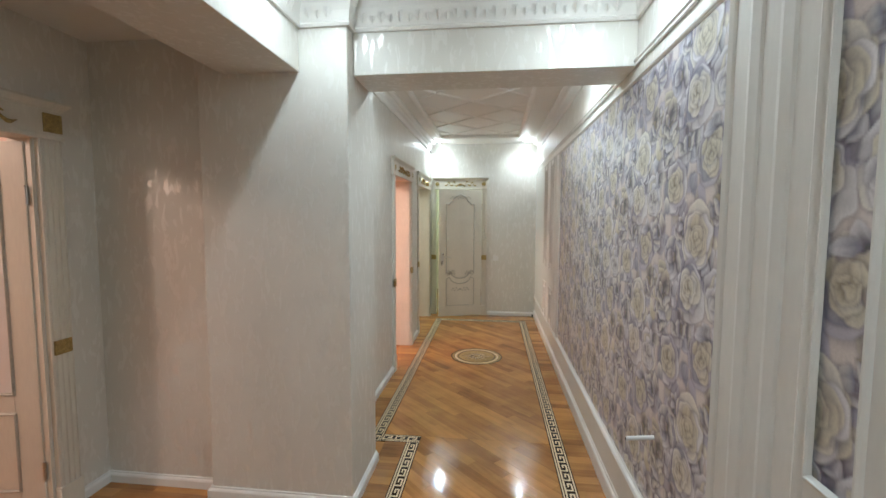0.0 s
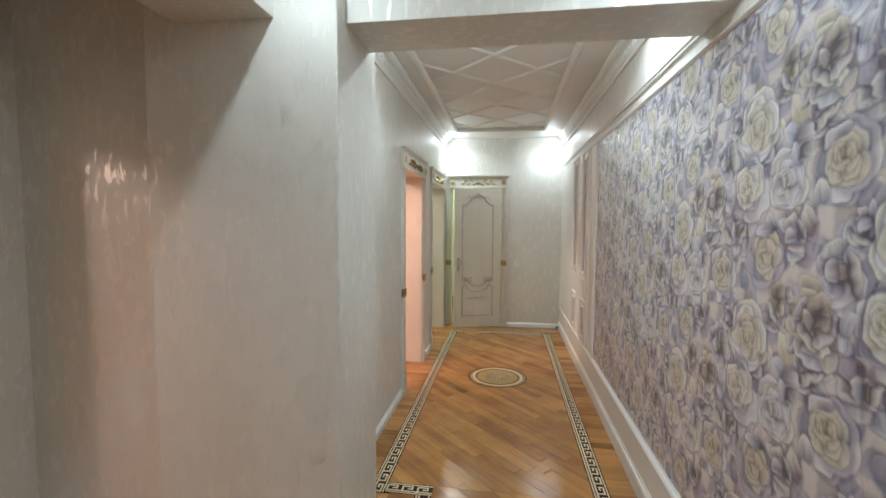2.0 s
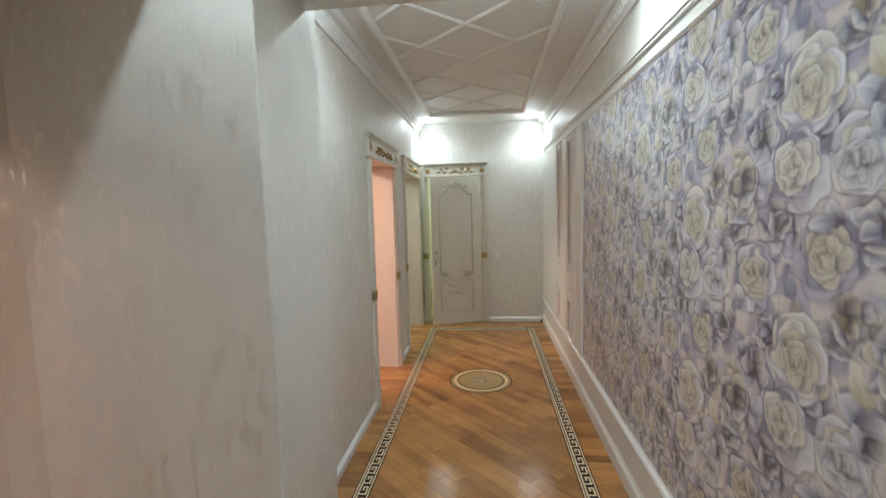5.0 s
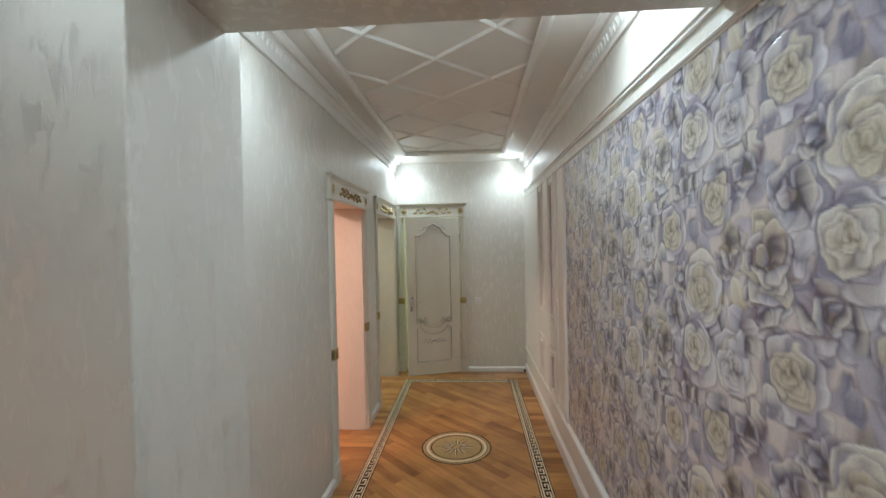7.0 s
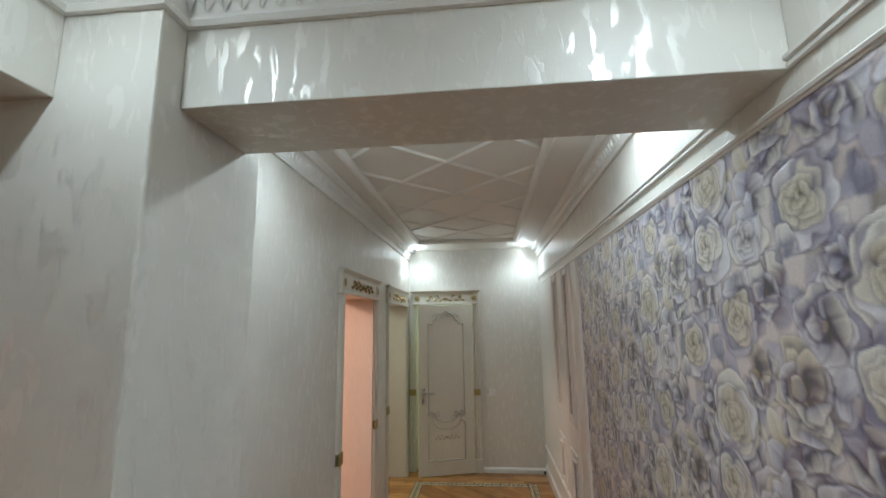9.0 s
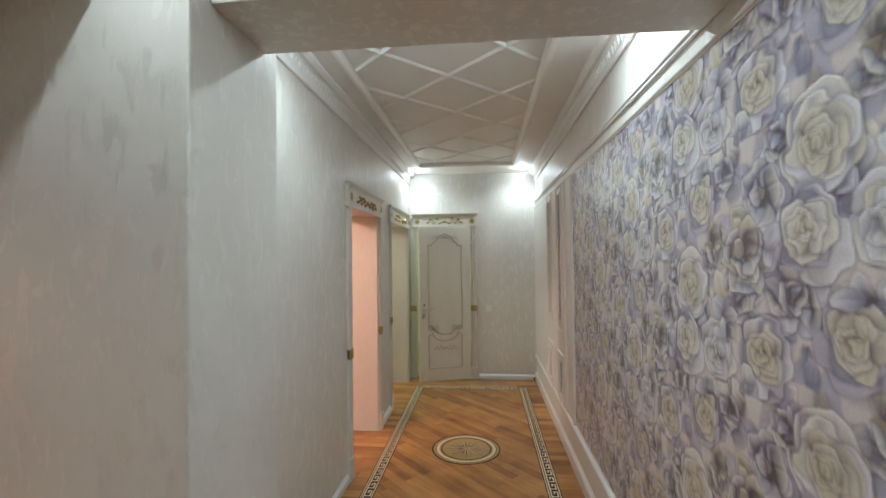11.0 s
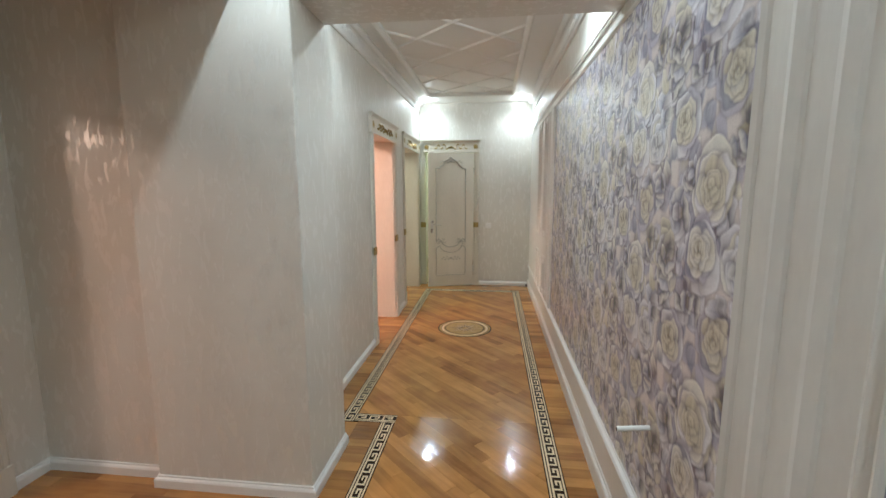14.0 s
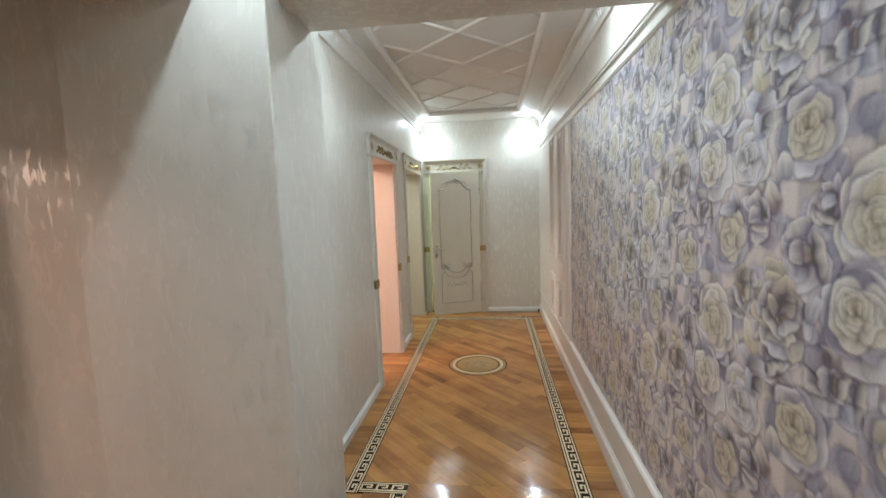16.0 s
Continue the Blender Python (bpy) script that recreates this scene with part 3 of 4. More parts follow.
def stile(name, y0, y1, flutes):
    """A white upright with raised ridges, from the dado to the cap."""
    prof = [(0, y0), (0.016, y0), (0.020, y0 + 0.008), (0.026, y0 + 0.018), (0.020, y0 + 0.030), (0.014, y0 + 0.036)]
    for f in flutes:
        prof += [(0.014, f - 0.03), (0.020, f - 0.024), (0.028, f), (0.020, f + 0.024), (0.014, f + 0.03)]
    prof += [(0.014, y1 - 0.036), (0.020, y1 - 0.030), (0.026, y1 - 0.018), (0.020, y1 - 0.008), (0.016, y1), (0, y1)]
    bm = bmesh.new()
    rings = [[bm.verts.new((XW + 0.008 - o, y, z)) for o, y in prof] for z in (0.32, PZ1)]
    for j in range(len(prof)):
        k = (j + 1) % len(prof)
        bm.faces.new((rings[0][j], rings[0][k], rings[1][k], rings[1][j]))
    return tagged(part(name, bm, WHITE), kind="structure")


stile("pilaster_1", 0.785, PY0, (0.915, 1.035))
stile("pilaster_2", PY1, 4.45, ())


def panel_board(name, y0, y1, columns, inset, frames=(0.0, 0.062)):
    """White panelling with narrow windows on to the paper, framed by mouldings, over and under a double rail."""
    bm = bmesh.new()
    x0, x1 = XW - 0.008, XW + 0.008
    za, zb, zc, zd = 0.37, 0.66, 0.985, 2.065
    ys = [y0]
    for c in columns:
        ys += [c - inset / 2, c + inset / 2]
    ys.append(y1)
    for i in range(0, len(ys), 2):
        box(bm, x0, ys[i], 0.32, x1, ys[i + 1], PZ1)
    for c in columns:
        for lo, hi in ((0.32, za), (zb, zc), (zd, PZ1)):
            box(bm, x0, c - inset / 2, lo, x1, c + inset / 2, hi)
    ob = tagged(part(name, bm, WHITE), kind="structure")
    for c in columns:
        for lo, hi in ((za, zb), (zc, zd)):
            for grow in frames:
                w, h = 0.020, 0.010
                bm = bmesh.new()
                a = inset / 2 + grow
                ring = [(x0, c - a, lo - grow), (x0, c + a, lo - grow), (x0, c + a, hi + grow), (x0, c - a, hi + grow)]
                sweep(bm, ring, half_round(w, h), up=Vector((-1, 0, 0)), closed=True)
                part("panel_moulding", bm, WHITE, ob)
    return ob


panel_board("panelling_1", 4.45, YF, (4.67, 5.21), 0.13)
panel_board("panelling_2", -0.62, 0.785, (0.20, 0.715), 0.12, (0.0,))

# ---- skirtings ----
base_prof = [(0, 0), (0.018, 0), (0.018, 0.040), (0.014, 0.047), (0.008, 0.052), (0.007, 0.059), (0, 0.061)]


def skirting(name, path):
    bm = bmesh.new()
    sweep(bm, [(x, y, 0.0) for x, y in path], base_prof)
    return tagged(part(name, bm, SKIRT), kind="structure")


skirting("baseboard_west", [(XP, YQ), (XL, YQ), (XL, D1A - 0.06)])
skirting("baseboard_west_2", [(XL, D1B + 0.08), (XL, D2A - 0.08)])
skirting("baseboard_niche", [(XN, DNB + 0.125), (XN, YJ), (XJ, YJ), (XJ, YP), (XP, YP), (XP, YQ)])
skirting("baseboard_north", [(DFB + 0.09, YF), (XR - 0.03, YF)])


# ---- doorways and doors ----
def entablature(parent, m, length, h, depth, seed, plates=False):
    """A carved head over a door: frieze board, corner blocks, cornice, gilded scroll. m: origin at its foot in the middle, x along, y up, z out."""
    bm = bmesh.new()
    box(bm, -length / 2, 0, 0, length / 2, h * 0.74, depth * 0.55, bevel=0.003)
    for v in bm.verts:
        v.co = m @ v.co
    part("frieze", bm, IVORY, parent)
    bm = bmesh.new()
    prof = [(0, 0), (depth * 0.60, 0), (depth * 0.66, h * 0.06), (depth * 0.85, h * 0.13), (depth, h * 0.20), (depth, h * 0.26), (0, h * 0.26)]
    e = depth * 0.6
    rings = []
    for x, sg in ((-length / 2, -1), (length / 2, 1)):
        rings.append([bm.verts.new(m @ Vector((x + sg * max(0, o - depth * 0.55), h * 0.74 + z, o))) for o, z in prof])
    for j in range(len(prof)):
        k = (j + 1) % len(prof)
        bm.faces.new((rings[0][j], rings[0][k], rings[1][k], rings[1][j]))
    bm.faces.new(rings[0])
    bm.faces.new(rings[1][::-1])
    part("cornice", bm, IVORY, parent)
    bm = bmesh.new()
    box(bm, -length / 2 - 0.004, -0.012, 0, length / 2 + 0.004, 0.012, depth * 0.66, bevel=0.004)
    for v in bm.verts:
        v.co = m @ v.co
    part("architrave_bead", bm, IVORY, parent)
    for sg in (-1, 1):
        bm = bmesh.new()
        cx = sg * (length / 2 - h * 0.30)
        box(bm, cx - h * 0.26, h * 0.10, 0, cx + h * 0.26, h * 0.68, depth * 0.62, bevel=0.003)
        for v in bm.verts:
            v.co = m @ v.co
        part("corner_block", bm, IVORY, parent)
        if plates:
            bm = bmesh.new()
            box(bm, cx - 0.045, h * 0.39 - 0.045, 0, cx + 0.045, h * 0.39 + 0.045, depth * 0.66, bevel=0.003)
            for v in bm.verts:
                v.co = m @ v.co
            part("carved_plate", bm, GOLD, parent, "gilded carved square plate")
        bm = bmesh.new()
        rosette(bm, m @ Matrix.Translation((cx, h * 0.39, depth * 0.625)), h * 0.25, 0.010)
        part("rosette", bm, GOLD, parent, "gilded carved rosette")
    bm = bmesh.new()
    leaf_scroll(bm, m @ Matrix.Translation((0, h * 0.38, depth * 0.555)), length * 0.62, h * 0.62, 0.014, seed)
    part("gilded_scroll", bm, GOLD, parent, "gilded carved leaf scroll")


def casing(parent, m, w, h, depth, plate_z, flutes=True):
    """A fluted door post with a plinth and a carved metal plate. m: origin at the foot in the middle, x across, y up, z out."""
    bm = bmesh.new()
    prof = [(-w / 2, 0), (-w / 2, depth * 0.8), (-w / 2 + 0.006, depth)]
    if flutes:
        k = max(2, int(w / 0.024))
        for i in range(k):
            c = -w / 2 + w * (i + 0.5) / k
            r = w / k * 0.3
            prof += [(c - r, depth), (c - r * 0.5, depth - 0.006), (c + r * 0.5, depth - 0.006), (c + r, depth)]
    prof += [(w / 2 - 0.006, depth), (w / 2, depth * 0.8), (w / 2, 0)]
    rings = [[bm.verts.new(m @ Vector((x, y, z))) for x, z in prof] for y in (0.0, h)]
    for j in range(len(prof)):
        k = (j + 1) % len(prof)
        bm.faces.new((rings[0][j], rings[0][k], rings[1][k], rings[1][j]))
    bm.faces.new(rings[1])
    part("door_post", bm, IVORY, parent)
    bm = bmesh.new()
    box(bm, -w / 2 - 0.004, 0, 0, w / 2 + 0.004, 0.15, depth + 0.006, bevel=0.003)
    for v in bm.verts:
        v.co = m @ v.co
    part("plinth_block", bm, IVORY, parent)
    if plate_z:
        bm = bmesh.new()
        pw, ph = min(w, 0.085) / 2, 0.036
        box(bm, -pw, plate_z - ph, 0, pw, plate_z + ph, depth + 0.006, bevel=0.003)
        rosette(bm, Matrix.Translation((0, plate_z, depth + 0.005)), ph * 0.85, 0.008)
        for v in bm.verts:
            v.co = m @ v.co
        part("carved_plate", bm, GOLD, parent, "gilded carved square plate")


def on_west(x, y, z):   # x runs against world y, out of the wall is +x
    return Matrix(((0, 0, 1, x), (1, 0, 0, y), (0, 1, 0, z), (0, 0, 0, 1)))


def on_north(x, y, z):  # x along world x, out of the wall is -y
    return Matrix(((1, 0, 0, x), (0, 0, -1, y), (0, 1, 0, z), (0, 0, 0, 1)))


def lining(parent, x0, y0, x1, y1, h, along):
    """The boards that line a doorway's depth."""
    t = 0.012
    if along == "y":
        bm = bmesh.new()
        box(bm, x0, y0, 0, x1, y0 + t, h)
        part("lining_board", bm, IVORY, parent)
        bm = bmesh.new()
        box(bm, x0, y1 - t, 0, x1, y1, h)
        part("lining_board", bm, IVORY, parent)
        bm = bmesh.new()
        box(bm, x0, y0 + t, h - t, x1, y1 - t, h)
        part("lining_board", bm, IVORY, parent)


# first doorway off the corridor
d1 = tagged(empty("doorway_1"), "ivory door surround with gilded carved head and an open doorway", "door frame", kind="structure")
entablature(d1, on_west(XL, (D1A + D1B) / 2 - 0.015, D1H - 0.01), D1B - D1A + 0.16, 0.16, 0.050, 3)
casing(d1, on_west(XL, D1A - 0.035, 0), 0.075, D1H - 0.01, 0.022, 0.87)
casing(d1, on_west(XL, D1B + 0.04, 0), 0.075, D1H - 0.01, 0.022, 0.885)
lining(d1, XL - WT, D1A, XL, D1B, D1H, "y")
# second doorway
d2 = tagged(empty("doorway_2"), "ivory door surround with gilded carved head beside the corner", "door frame", kind="structure")
entablature(d2, on_west(XL, (D2A + D2B) / 2 - 0.02, D2H - 0.01), D2B - D2A + 0.16, 0.16, 0.038, 5)
casing(d2, on_west(XL, D2A - 0.035, 0), 0.075, D2H - 0.01, 0.014, 0.90)
casing(d2, on_west(XL, D2B + 0.04, 0), 0.075, D2H - 0.01, 0.014, 0)
lining(d2, XL - WT, D2A, XL, D2B, D2H, "y")
# far door frame
d3 = tagged(empty("doorway_3"), "ivory fluted door surround with gilded carved head", "door frame", kind="structure")
entablature(d3, on_north((XL + DFB + 0.07) / 2 + 0.03, YF, DFH + 0.01), DFB + 0.07 - XL - 0.06, 0.16, 0.075, 8)
casing(d3, on_north(DFB + 0.035, YF, 0), 0.075, DFH, 0.028, 0.89)
casing(d3, on_north(DFA - 0.04, YF, 0), 0.075, DFH, 0.028, 0.885)
# niche door frame
d4 = tagged(empty("doorway_4"), "ivory fluted door surround with gilded carved plates", "door frame", kind="structure")
entablature(d4, on_west(XN, (DNA + DNB) / 2, DNH - 0.12), DNB - DNA + 0.24, 0.17, 0.06, 9, True)
casing(d4, on_west(XN, DNB + 0.06, 0), 0.11, DNH - 0.12, 0.030, 0.855)
casing(d4, on_west(XN, DNA - 0.06, 0), 0.11, DNH - 0.12, 0.030, 0.855)
lining(d4, XN - TN, DNA, XN, DNB, DNH - 0.12, "y")


def panel_door(name, w, h, m, label, glazed=False):
    """A panelled leaf: x from the hinge at 0 to w, z up, its face at y=0 looking to -y."""
    ob = tagged(empty(name), label, "door")
    t = 0.04
    face = Vector((0, -1, 0))
    st = 0.115

    def add(pname, bm, material, lab="", parent=ob):
        return part(pname, bm, material, parent, lab)
    bm = bmesh.new()
    if glazed:
        for b in ((0, 0, 0.01, st, t, h), (w - st, 0, 0.01, w, t, h), (st, 0, 0.01, w - st, t, 0.64), (st, 0, h - st, w - st, t, h)):
            box(bm, *b, bevel=0.003)
    else:
        box(bm, 0, 0, 0.01, w, t, h, bevel=0.003)
    add("leaf_board", bm, IVORY)
    x0, x1, cx = st, w - st, w / 2

    def bead(pname, pts, closed, width=0.016, proud=0.010, material=PATINA):
        bm = bmesh.new()
        sweep(bm, [(x, 0.0005, z) for x, z in pts], half_round(width, proud, 4), up=face, closed=closed)
        add(pname, bm, material)
    if glazed:
        bm = bmesh.new()
        box(bm, st, 0.016, 0.64, w - st, 0.024, h - st)
        add("glass_pane", bm, GLASS, "frosted glass pane")
        bead("glazing_bead", [(x0, 0.64), (x1, 0.64), (x1, h - st), (x0, h - st)], True)
    else:
        # upper panel with a stepped, arched head
        zt, arch = h - 0.22, []
        for i in range(13):
            a = math.pi * i / 12
            arch.append((cx + 0.115 * math.cos(a), zt + 0.045 + 0.085 * math.sin(a) + (0.025 if i == 6 else 0)))
        cup = [(cx + 0.135 * math.cos(math.pi * i / 10), 0.665 - 0.085 * math.sin(math.pi * i / 10)) for i in range(11)]
        pts = [(x0, 0.66), (x0 + 0.035, 0.70)] + cup[::-1] + [(x1 - 0.035, 0.70), (x1, 0.66), (x1, zt), (x1 - 0.05, zt), (x1 - 0.06, zt + 0.03)] + arch + [(x0 + 0.06, zt + 0.03), (x0 + 0.05, zt), (x0, zt)]
        bead("upper_panel_bead", pts, True)
        # carved leaves on the arch
        bm = bmesh.new()
        leaf_scroll(bm, Matrix(((1, 0, 0, cx), (0, 0, -1, -0.004), (0, 1, 0, zt + 0.10), (0, 0, 0, 1))), 0.34, 0.055, 0.008, 21)
        add("arch_carving", bm, PATINA)
        dip = [(cx + 0.16 * math.cos(math.pi * i / 10), 0.60 - 0.10 * math.sin(math.pi * i / 10)) for i in range(11)]
        bead("lower_panel_bead", [(x0, 0.57)] + dip[::-1] + [(x1, 0.57), (x1, 0.17), (x0, 0.17)], True, 0.012)
        bm = bmesh.new()
        leaf_scroll(bm, Matrix(((1, 0, 0, cx), (0, 0, -1, -0.003), (0, 1, 0, 0.42), (0, 0, 0, 1))), 0.30, 0.07, 0.008, 29)
        add("lower_carving", bm, PATINA)
        for sg in (-1, 1):
            bm = bmesh.new()
            leaf_scroll(bm, Matrix(((1, 0, 0, cx + sg * 0.15), (0, 0, -1, -0.004), (0, 1, 0, 0.665), (0, 0, 0, 1))), 0.15, 0.10, 0.010, 23 + sg)
            add("swag_carving", bm, PATINA)
    if glazed:
        bm = bmesh.new()
        leaf_scroll(bm, Matrix(((1, 0, 0, cx), (0, 0, -1, -0.002), (0, 1, 0, 0.36), (0, 0, 0, 1))), 0.40, 0.14, 0.010, 33)
        add("panel_carving", bm, PATINA)
        bead("lower_panel_bead", [(x0, 0.15), (x1, 0.15), (x1, 0.54), (x0, 0.54)], True)
    # lever handle on its plate
    hx = w - 0.055
    bm = bmesh.new()
    box(bm, hx - 0.02, -0.008, 0.785, hx + 0.02, 0.0, 0.965, bevel=0.004)
    plate = add("handle_plate", bm, CHROME, "satin metal handle plate")
    bm = bmesh.new()
    sweep(bm, [(hx, 0, 0.905), (hx, -0.05, 0.905)], [(0.009 * math.cos(a), 0.009 * math.sin(a)) for a in [math.tau * i / 8 for i in range(8)]])
    sweep(bm, [(hx + 0.006, -0.045, 0.905), (hx - 0.05, -0.05, 0.91), (hx - 0.12, -0.045, 0.902)], [(0.008 * math.cos(a), 0.009 * math.sin(a)) for a in [math.tau * i / 8 for i in range(8)]])
    add("lever", bm, CHROME, "satin metal lever", plate)
    for z in (0.25, h - 0.25):
        bm = bmesh.new()
        bmesh.ops.create_cone(bm, cap_ends=True, segments=10, radius1=0.008, radius2=0.008, depth=0.09, matrix=Matrix.Translation((-0.004, -0.002, z)))
        add("hinge", bm, CHROME)
    ob.matrix_world = m
    return ob


MIRROR = Matrix.Diagonal((-1, 1, 1, 1))
far_leaf = panel_door("door_1", 0.655, DFH - 0.015, pose(DFB - 0.005, YF - 0.045, 0.0, 0, 0, 17.5) @ MIRROR, "ivory panelled door with carved arch, standing ajar")
panel_door("door_2", DNB - DNA - 0.02, DNH - 0.15, pose(XN - 0.030, DNB - 0.020, 0, 0, 0, 10) @ MIRROR, "ivory door with frosted glass, standing open", True)
# walls of the rooms beyond the doorways
slab("wall_room_1", SALMON, (-4.4, Y2, -0.02, -4.3, 5.0, ZC), (-4.4, D1B + 0.10, -0.02, XL - WT, D1B + 0.2, ZC))
slab("wall_room_2", PLASTER, (-3.4, D1B + 0.2, -0.02, -3.3, 6.6, ZC), (-3.4, YF, -0.02, XL - WT, YF + 0.1, ZC))
slab("wall_room_3", PLASTER, (-1.6, 8.8, -0.02, 0.9, 8.9, ZC), (-1.6, YF + 0.1, -0.02, -1.5, 8.8, ZC))
slab("wall_room_4", SALMON, (-4.7, YB, -0.02, -4.6, Y2, ZC), (-4.7, YB - 0.1, -0.02, XN - 0.2, YB, ZC), (-4.7, Y2 - 0.1, -0.02, XN - 0.2, Y2, ZC))


# ---- small things ----
def ceiling_spot(x, y):
    ob = tagged(empty("ceiling_spotlight"), "lit recessed spotlight with a pale metal ring in the ceiling", "lamp", "ceiling spotlights")
    bm = bmesh.new()
    prof = [(0.030, 0.002), (0.030, -0.006), (0.036, -0.010), (0.046, -0.006), (0.048, 0.0), (0.048, 0.002)]
    n = 28
    rings = [[bm.verts.new((r * math.cos(math.tau * i / n), r * math.sin(math.tau * i / n), z)) for r, z in prof] for i in range(n)]
    for i in range(n):
        for j in range(len(prof) - 1):
            bm.faces.new((rings[i][j], rings[i][j + 1], rings[(i + 1) % n][j + 1], rings[(i + 1) % n][j]))
    part("ring", bm, CHROME, ob, smooth=True)
    bm = bmesh.new()
    prof = [(0.026, -0.006), (0.024, -0.016), (0.018, -0.022), (0.0005, -0.024)]
    rings = [[bm.verts.new((r * math.cos(math.tau * i / n), r * math.sin(math.tau * i / n), z)) for r, z in prof] for i in range(n)]
    for i in range(n):
        for j in range(len(prof) - 1):
            bm.faces.new((rings[i][j], rings[i][j + 1], rings[(i + 1) % n][j + 1], rings[(i + 1) % n][j]))
    part("lens", bm, LENS, ob, "glowing glass lens", smooth=True)
    ob.location = (x, y, ZC - 0.001)
    return ob


# the four at negative y are added light sources, always out of view
for sx, sy, sw in SPOTS:
    ceiling_spot(sx, sy)

switch = tagged(empty("light_switch"), "small white square light switch on the plaster wall", "switch")
bm = bmesh.new()
box(bm, -0.041, -0.010, -0.041, 0.041, 0, 0.041, bevel=0.004)
part("switch_plate", bm, SKIRT, switch)
bm = bmesh.new()
box(bm, -0.027, -0.014, -0.027, 0.027, -0.008, 0.027, bevel=0.002)
part("rocker", bm, SKIRT, switch)
switch.location = (0.109, YF, 0.878)

tube = tagged(empty("conduit_stub"), "short white plastic tube sticking out of the wallpaper", "pipe")
bm = bmesh.new()
ring = [(0.009 * math.cos(math.tau * i / 14), 0.009 * math.sin(math.tau * i / 14)) for i in range(14)]
sweep(bm, [(0.002, 0, 0), (-0.105, 0.004, -0.012)], ring)
part("tube_wall", bm, SKIRT, tube, smooth=False)
# the tube is solid; a dark disc paints the shade of its hollow
bm = bmesh.new()
sweep(bm, [(-0.1045, 0.004, -0.012), (-0.1055, 0.004, -0.0121)], [(0.72 * a, 0.72 * c) for a, c in ring])
part("bore_shade", bm, DARK, tube, "flat dark disc for the shade in the tube's end")
tube.location = (XW, 1.60, 0.635)

slab("cable_end", DARK, (XR - 0.055, YF - 0.03, 0.0, XR - 0.033, YF - 0.018, 0.03), kind="")
tagged(bpy.data.objects["cable_end"], "short black cable end at the foot of the corner", "cable")


# ---- floor ----
floor = slab("floor", OAK_ACROSS, (-5.0, YB, -0.02, XR, 9.0, -0.006))
SL, SR = (-0.757, -0.668), (0.452, 0.543)        # inlaid strips along the corridor
SF = (-0.499, -0.412)                           # strip along the foyer
JY = (2.603, 2.695)                             # cross piece at the jog
FY = (6.04, 6.135)                             # cross piece before the far wall


def clip(poly, rect):
    x0, y0, x1, y1 = rect
    for axis, lim, keep in ((0, x0, 1), (0, x1, -1), (1, y0, 1), (1, y1, -1)):
        out = []
        for i, p in enumerate(poly):
            q = poly[(i + 1) % len(poly)]
            a, b = (p[axis] - lim) * keep, (q[axis] - lim) * keep
            if a >= 0:
                out.append(p)
            if a * b < 0:
                f = a / (a - b)
                out.append((p[0] + (q[0] - p[0]) * f, p[1] + (q[1] - p[1]) * f))
        poly = out
        if len(poly) < 3:
            return []
    area = 0.5 * abs(sum(p[0] * q[1] - q[0] * p[1] for p, q in zip(poly, poly[1:] + poly[:1])))
    return poly if area > 0.0004 else []


def plank_mesh(polys, rnd):
    """Boards with eased edges and a hair of unevenness, so that reflections break at the joints."""
    vs, fs = [], []
    for poly in polys:
        cx, cy = sum(p[0] for p in poly) / len(poly), sum(p[1] for p in poly) / len(poly)
        a, c = max(zip(poly, poly[1:] + poly[:1]), key=lambda e: math.dist(*e))
        dx, dy = (c[0] - a[0]) / math.dist(a, c), (c[1] - a[1]) / math.dist(a, c)
        along, across, dz = rnd.uniform(-0.002, 0.002), rnd.uniform(-0.014, 0.014), rnd.uniform(-0.0002, 0.0002)
        ta, tb = along * dx - across * dy, along * dy + across * dx
        n, o = len(poly), len(vs)
        for inset, drop in ((0.0, -0.010), (0.0003, -0.0012), (0.0014, 0.0)):
            for x, y in poly:
                d = math.hypot(x - cx, y - cy) or 1
                f = 1 - inset / d
                px, py = cx + (x - cx) * f, cy + (y - cy) * f
                vs.append((px, py, drop + dz + ta * (px - cx) + tb * (py - cy)))
        for r in range(2):
            for i in range(n):
                j = (i + 1) % n
                fs.append((o + r * n + i, o + r * n + j, o + (r + 1) * n + j, o + (r + 1) * n + i))
        fs.append(tuple(o + 2 * n + i for i in range(n)))
    me = bpy.data.meshes.new("plank")
    me.from_pydata(vs, [], fs)
    return me


rnd = random.Random(5)
field, border = [], []
PW, PL = 0.072, 0.60
c45 = math.sqrt(0.5)
for i in range(-110, 110):
    shift = rnd.uniform(0, PL)
    for j in range(-22, 22):
        u0, v0 = j * PL + shift, i * PW
        quad = [((u * c45 - v * c45), (-u * c45 - v * c45) + 2.0) for u, v in ((u0, v0), (u0 + PL, v0), (u0 + PL, v0 + PW), (u0, v0 + PW))]
        for rect in ((SL[1], JY[1], SR[0], FY[0]), (SF[1], YB, SR[0], JY[1])):
            p = clip(quad, rect)
            if p:
                field.append(p)


def rows_across(x0, x1, y0, y1, cut=0.55):
    y = y0
    while y < y1 - 0.01:
        w = min(0.07, y1 - y)
        x = x0 - rnd.uniform(0, cut) if x1 - x0 > 0.3 else x0
        while x < x1 - 0.005:
            e = min(x1, x + (cut if x1 - x0 > 0.3 else 1))
            p = clip([(x, y), (e, y), (e, y + w), (x, y + w)], (x0, y0, x1, y1))
            if p:
                border.append(p)
            x = e
        y += w


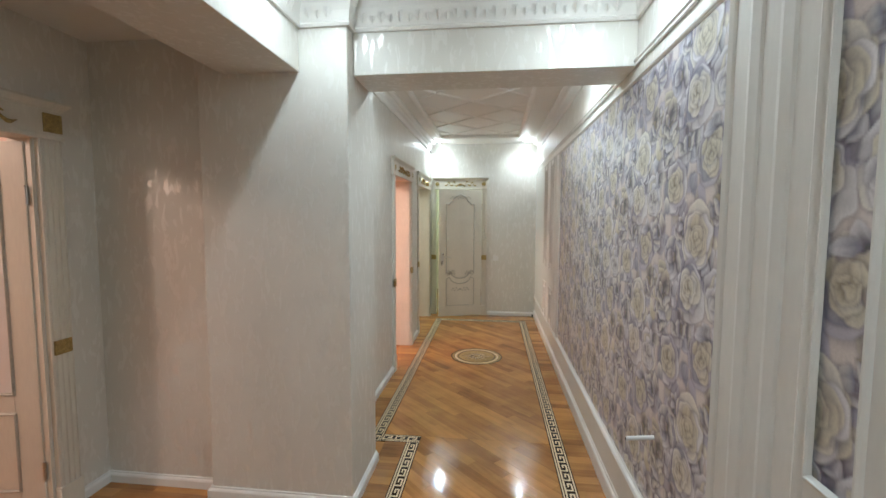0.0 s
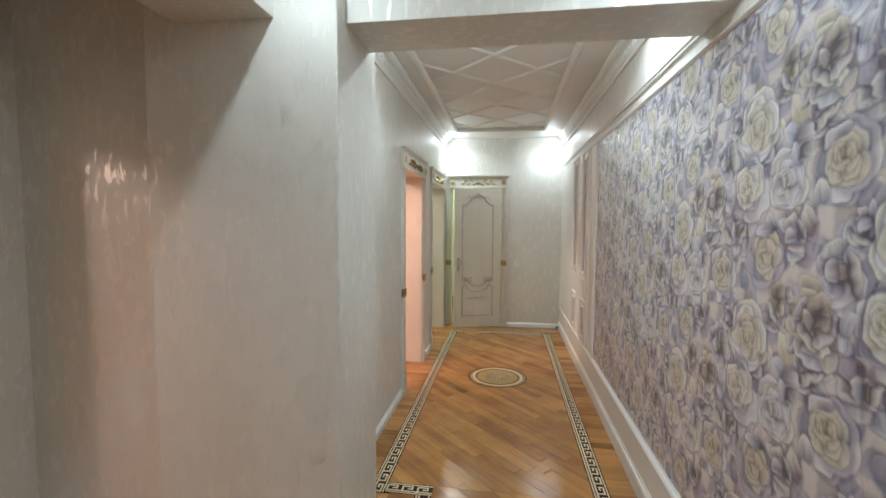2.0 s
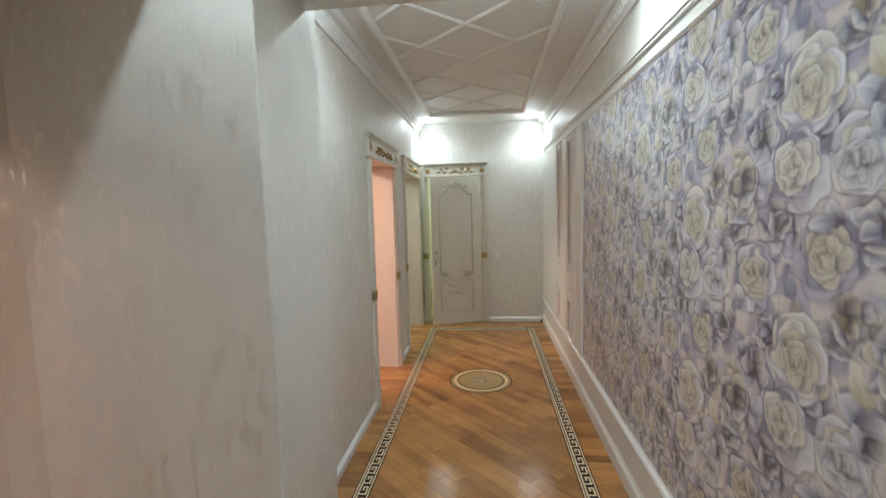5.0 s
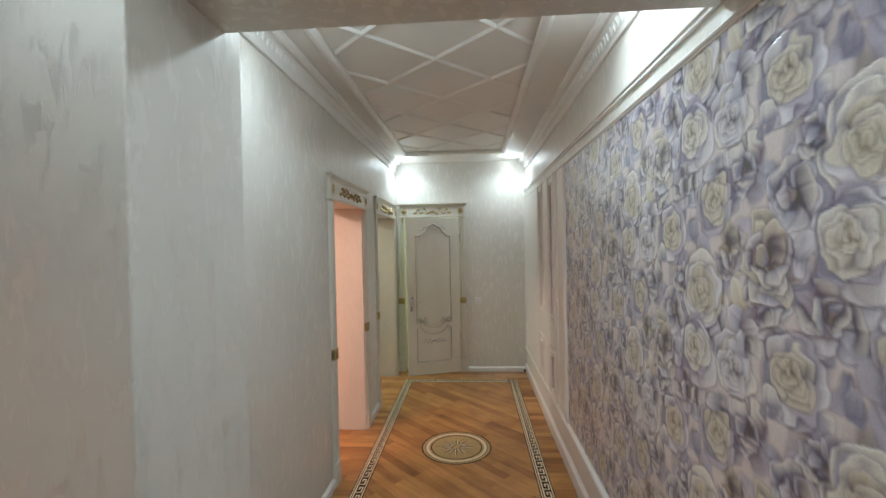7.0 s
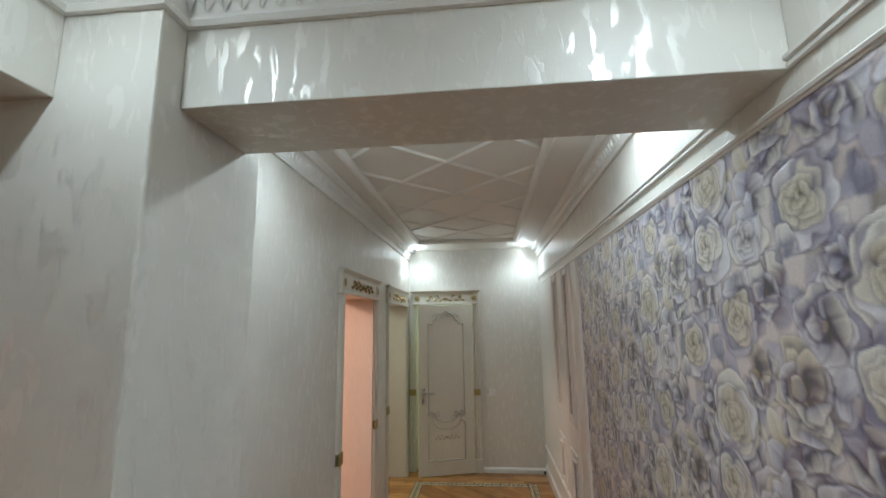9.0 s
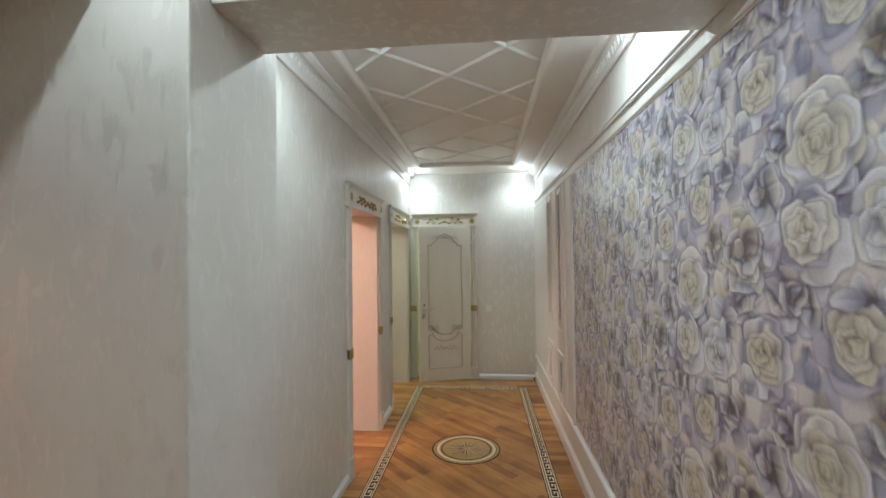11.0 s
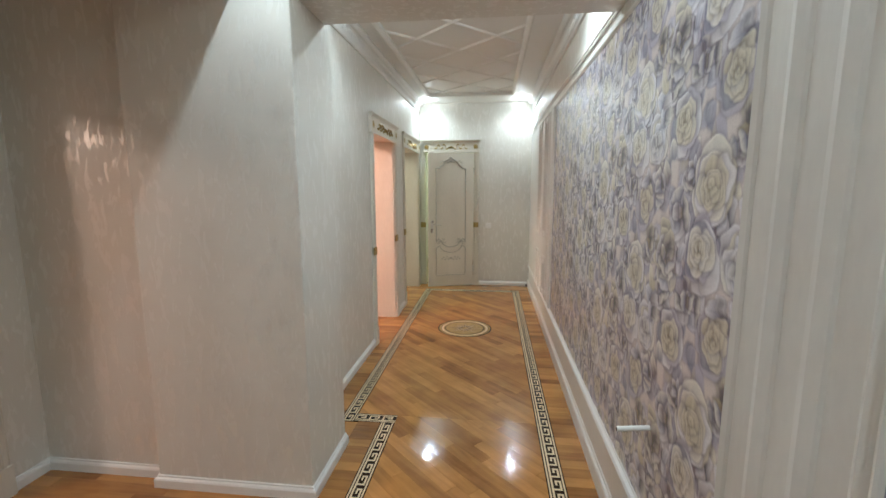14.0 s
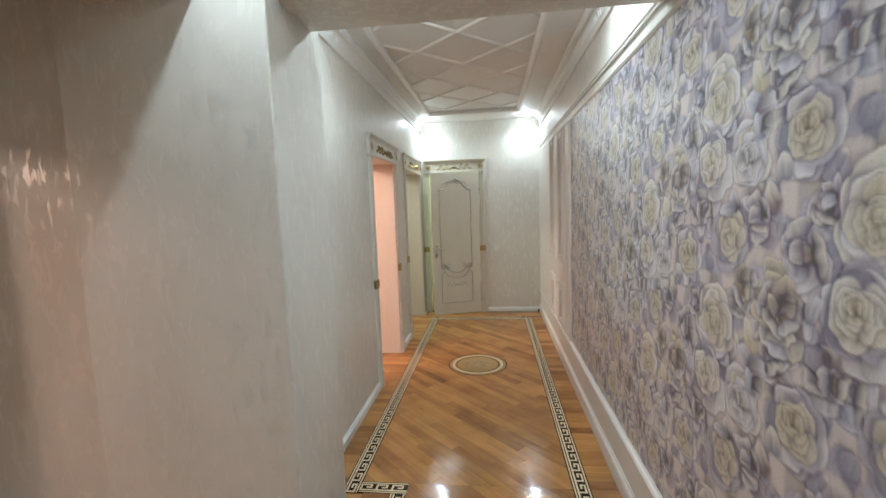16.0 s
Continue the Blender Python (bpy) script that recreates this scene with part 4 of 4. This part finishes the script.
rows_across(SR[1], XR, YB, FY[1])
rows_across(XL, SL[0], YQ, D1A)
rows_across(XL - 0.9, SL[0], D1A, D1B)
rows_across(XL, SL[0], D1B, D2A)
rows_across(XL - 0.9, SL[0], D2A, FY[1])
rows_across(XL - 0.4, XR, FY[1], YF + 0.12)
rows_across(XP, SF[0], YP, JY[0])
rows_across(XN, SF[0], YB, YP, 0.6)
rows_across(XN, XJ, YP, YJ)


def lay(polys, material, near):
    count, rest = 0, []
    for p in polys:
        cx, cy = sum(q[0] for q in p) / len(p), sum(q[1] for q in p) / len(p)
        if near(cx, cy) and count < 290:
            me = plank_mesh([p], rnd)
            me.materials.append(material)
            new("plank", me).parent = floor
            count += 1
        else:
            rest.append(p)
    if rest:
        me = plank_mesh(rest, rnd)
        me.materials.append(material)
        ob = new("planks_farther", me)
        ob.parent = floor
        ob["kind"] = "stuff"


lay(field, OAK, lambda x, y: 1.6 < y < 5.6)
lay(border, OAK_ACROSS, lambda x, y: 1.7 < y < 5.2 and x > -1.0)

# inlaid key pattern
KEY = [(0, 0, 8, 1), (0, 1, 1, 5), (1, 4, 6, 5), (5, 2, 6, 4), (3, 2, 5, 3)]


def key_strip(name, p0, p1, side):
    """A dark strip from p0 to p1, its width to the side, with pale border lines and a running key."""
    p0, p1, side = Vector((*p0, 0)), Vector((*p1, 0)), Vector((*side, 0))
    d = p1 - p0
    length, w = d.length, side.length
    d.normalize()
    s = side / w

    def slab4(bm, a0, b0, a1, b1, z0, z1):
        pts = [p0 + d * a + s * b for a, b in ((a0, b0), (a1, b0), (a1, b1), (a0, b1))]
        lo = [bm.verts.new(p + Vector((0, 0, z0))) for p in pts]
        hi = [bm.verts.new(p + Vector((0, 0, z1))) for p in pts]
        for i in range(4):
            bm.faces.new((lo[i], lo[(i + 1) % 4], hi[(i + 1) % 4], hi[i]))
        bm.faces.new(hi)
    bm = bmesh.new()
    slab4(bm, 0, 0, length, w, -0.01, 0.0001)
    ob = tagged(part(name, bm, INLAY_DARK), "dark inlaid strip with a pale running key in the parquet", kind="structure")
    bm = bmesh.new()
    slab4(bm, 0, 0.006, length, 0.014, -0.004, 0.0005)
    slab4(bm, 0, w - 0.014, length, w - 0.006, -0.004, 0.0005)
    part("border_line", bm, INLAY_LIGHT, ob)
    bm = bmesh.new()
    n = max(1, round(length / 0.094))
    cell = length / n / 8
    unit = (w - 0.040) / 5
    for k in range(n):
        for a0, b0, a1, b1 in KEY:
            slab4(bm, (k * 8 + a0) * cell, 0.020 + b0 * unit, (k * 8 + a1) * cell, 0.020 + b1 * unit, -0.004, 0.0005)
    part("key_inlay", bm, INLAY_LIGHT, ob)
    return ob


key_strip("trim_inlay_east", (SR[0], YB), (SR[0], FY[1]), (SR[1] - SR[0], 0))
key_strip("trim_inlay_west", (SL[0], JY[0]), (SL[0], FY[1]), (SL[1] - SL[0], 0))
key_strip("trim_inlay_foyer", (SF[0], YB), (SF[0], JY[0]), (SF[1] - SF[0], 0))
key_strip("trim_inlay_jog", (SL[1], JY[0]), (SF[1], JY[0]), (0, JY[1] - JY[0]))
key_strip("trim_inlay_north", (SL[1], FY[0]), (SR[0], FY[0]), (0, FY[1] - FY[0]))

# medallion
MX, MY, MR = -0.099, 4.458, 0.272
med = tagged(empty("floor_medallion"), "round pale wood inlay with a dark ring and a star", "floor inlay", kind="structure")


def annulus(name, r0, r1, z, material, teeth=0, duty=1.0):
    bm = bmesh.new()
    n = 96
    for i in range(n):
        if teeth and (i * teeth / n) % 1 >= duty:
            continue
        a0, a1 = math.tau * i / n, math.tau * (i + 1) / n
        q = [bm.verts.new((MX + r * math.cos(a), MY + r * math.sin(a), z)) for r, a in ((r0, a0), (r1, a0), (r1, a1), (r0, a1))]
        lo = [bm.verts.new(v.co - Vector((0, 0, 0.002))) for v in q]
        bm.faces.new(q)
        for j in range(4):
            bm.faces.new((lo[j], lo[(j + 1) % 4], q[(j + 1) % 4], q[j]))
    part(name, bm, material, med)


bm = bmesh.new()
bmesh.ops.create_cone(bm, cap_ends=True, segments=96, radius1=MR, radius2=MR, depth=0.008, matrix=Matrix.Translation((MX, MY, -0.0032)))
part("ground_disc", bm, INLAY_TAN, med)
annulus("outer_ring", MR - 0.009, MR, 0.0014, INLAY_DARK)
annulus("key_ring", MR - 0.058, MR - 0.036, 0.0013, INLAY_LIGHT, 32, 0.67)
annulus("key_line", MR - 0.034, MR - 0.029, 0.0013, INLAY_DARK, 48, 0.5)
annulus("inner_ring", MR - 0.080, MR - 0.073, 0.0014, INLAY_DARK)
for k in range(16):
    a = math.tau * k / 16
    long = 0.165 if k % 2 == 0 else 0.135
    for sg, material in ((1, INLAY_DARK), (-1, INLAY_LIGHT)):
        bm = bmesh.new()
        pts = [(0.02, a), (0.055, a + sg * math.pi / 16 * 0.9), (long, a)]
        q = [bm.verts.new((MX + r * math.cos(t), MY + r * math.sin(t), 0.0016)) for r, t in pts]
        lo = [bm.verts.new(v.co - Vector((0, 0, 0.002))) for v in q]
        bm.faces.new(q)
        for j in range(3):
            bm.faces.new((lo[j], lo[(j + 1) % 3], q[(j + 1) % 3], q[j]))
        part("star_ray", bm, material, med)
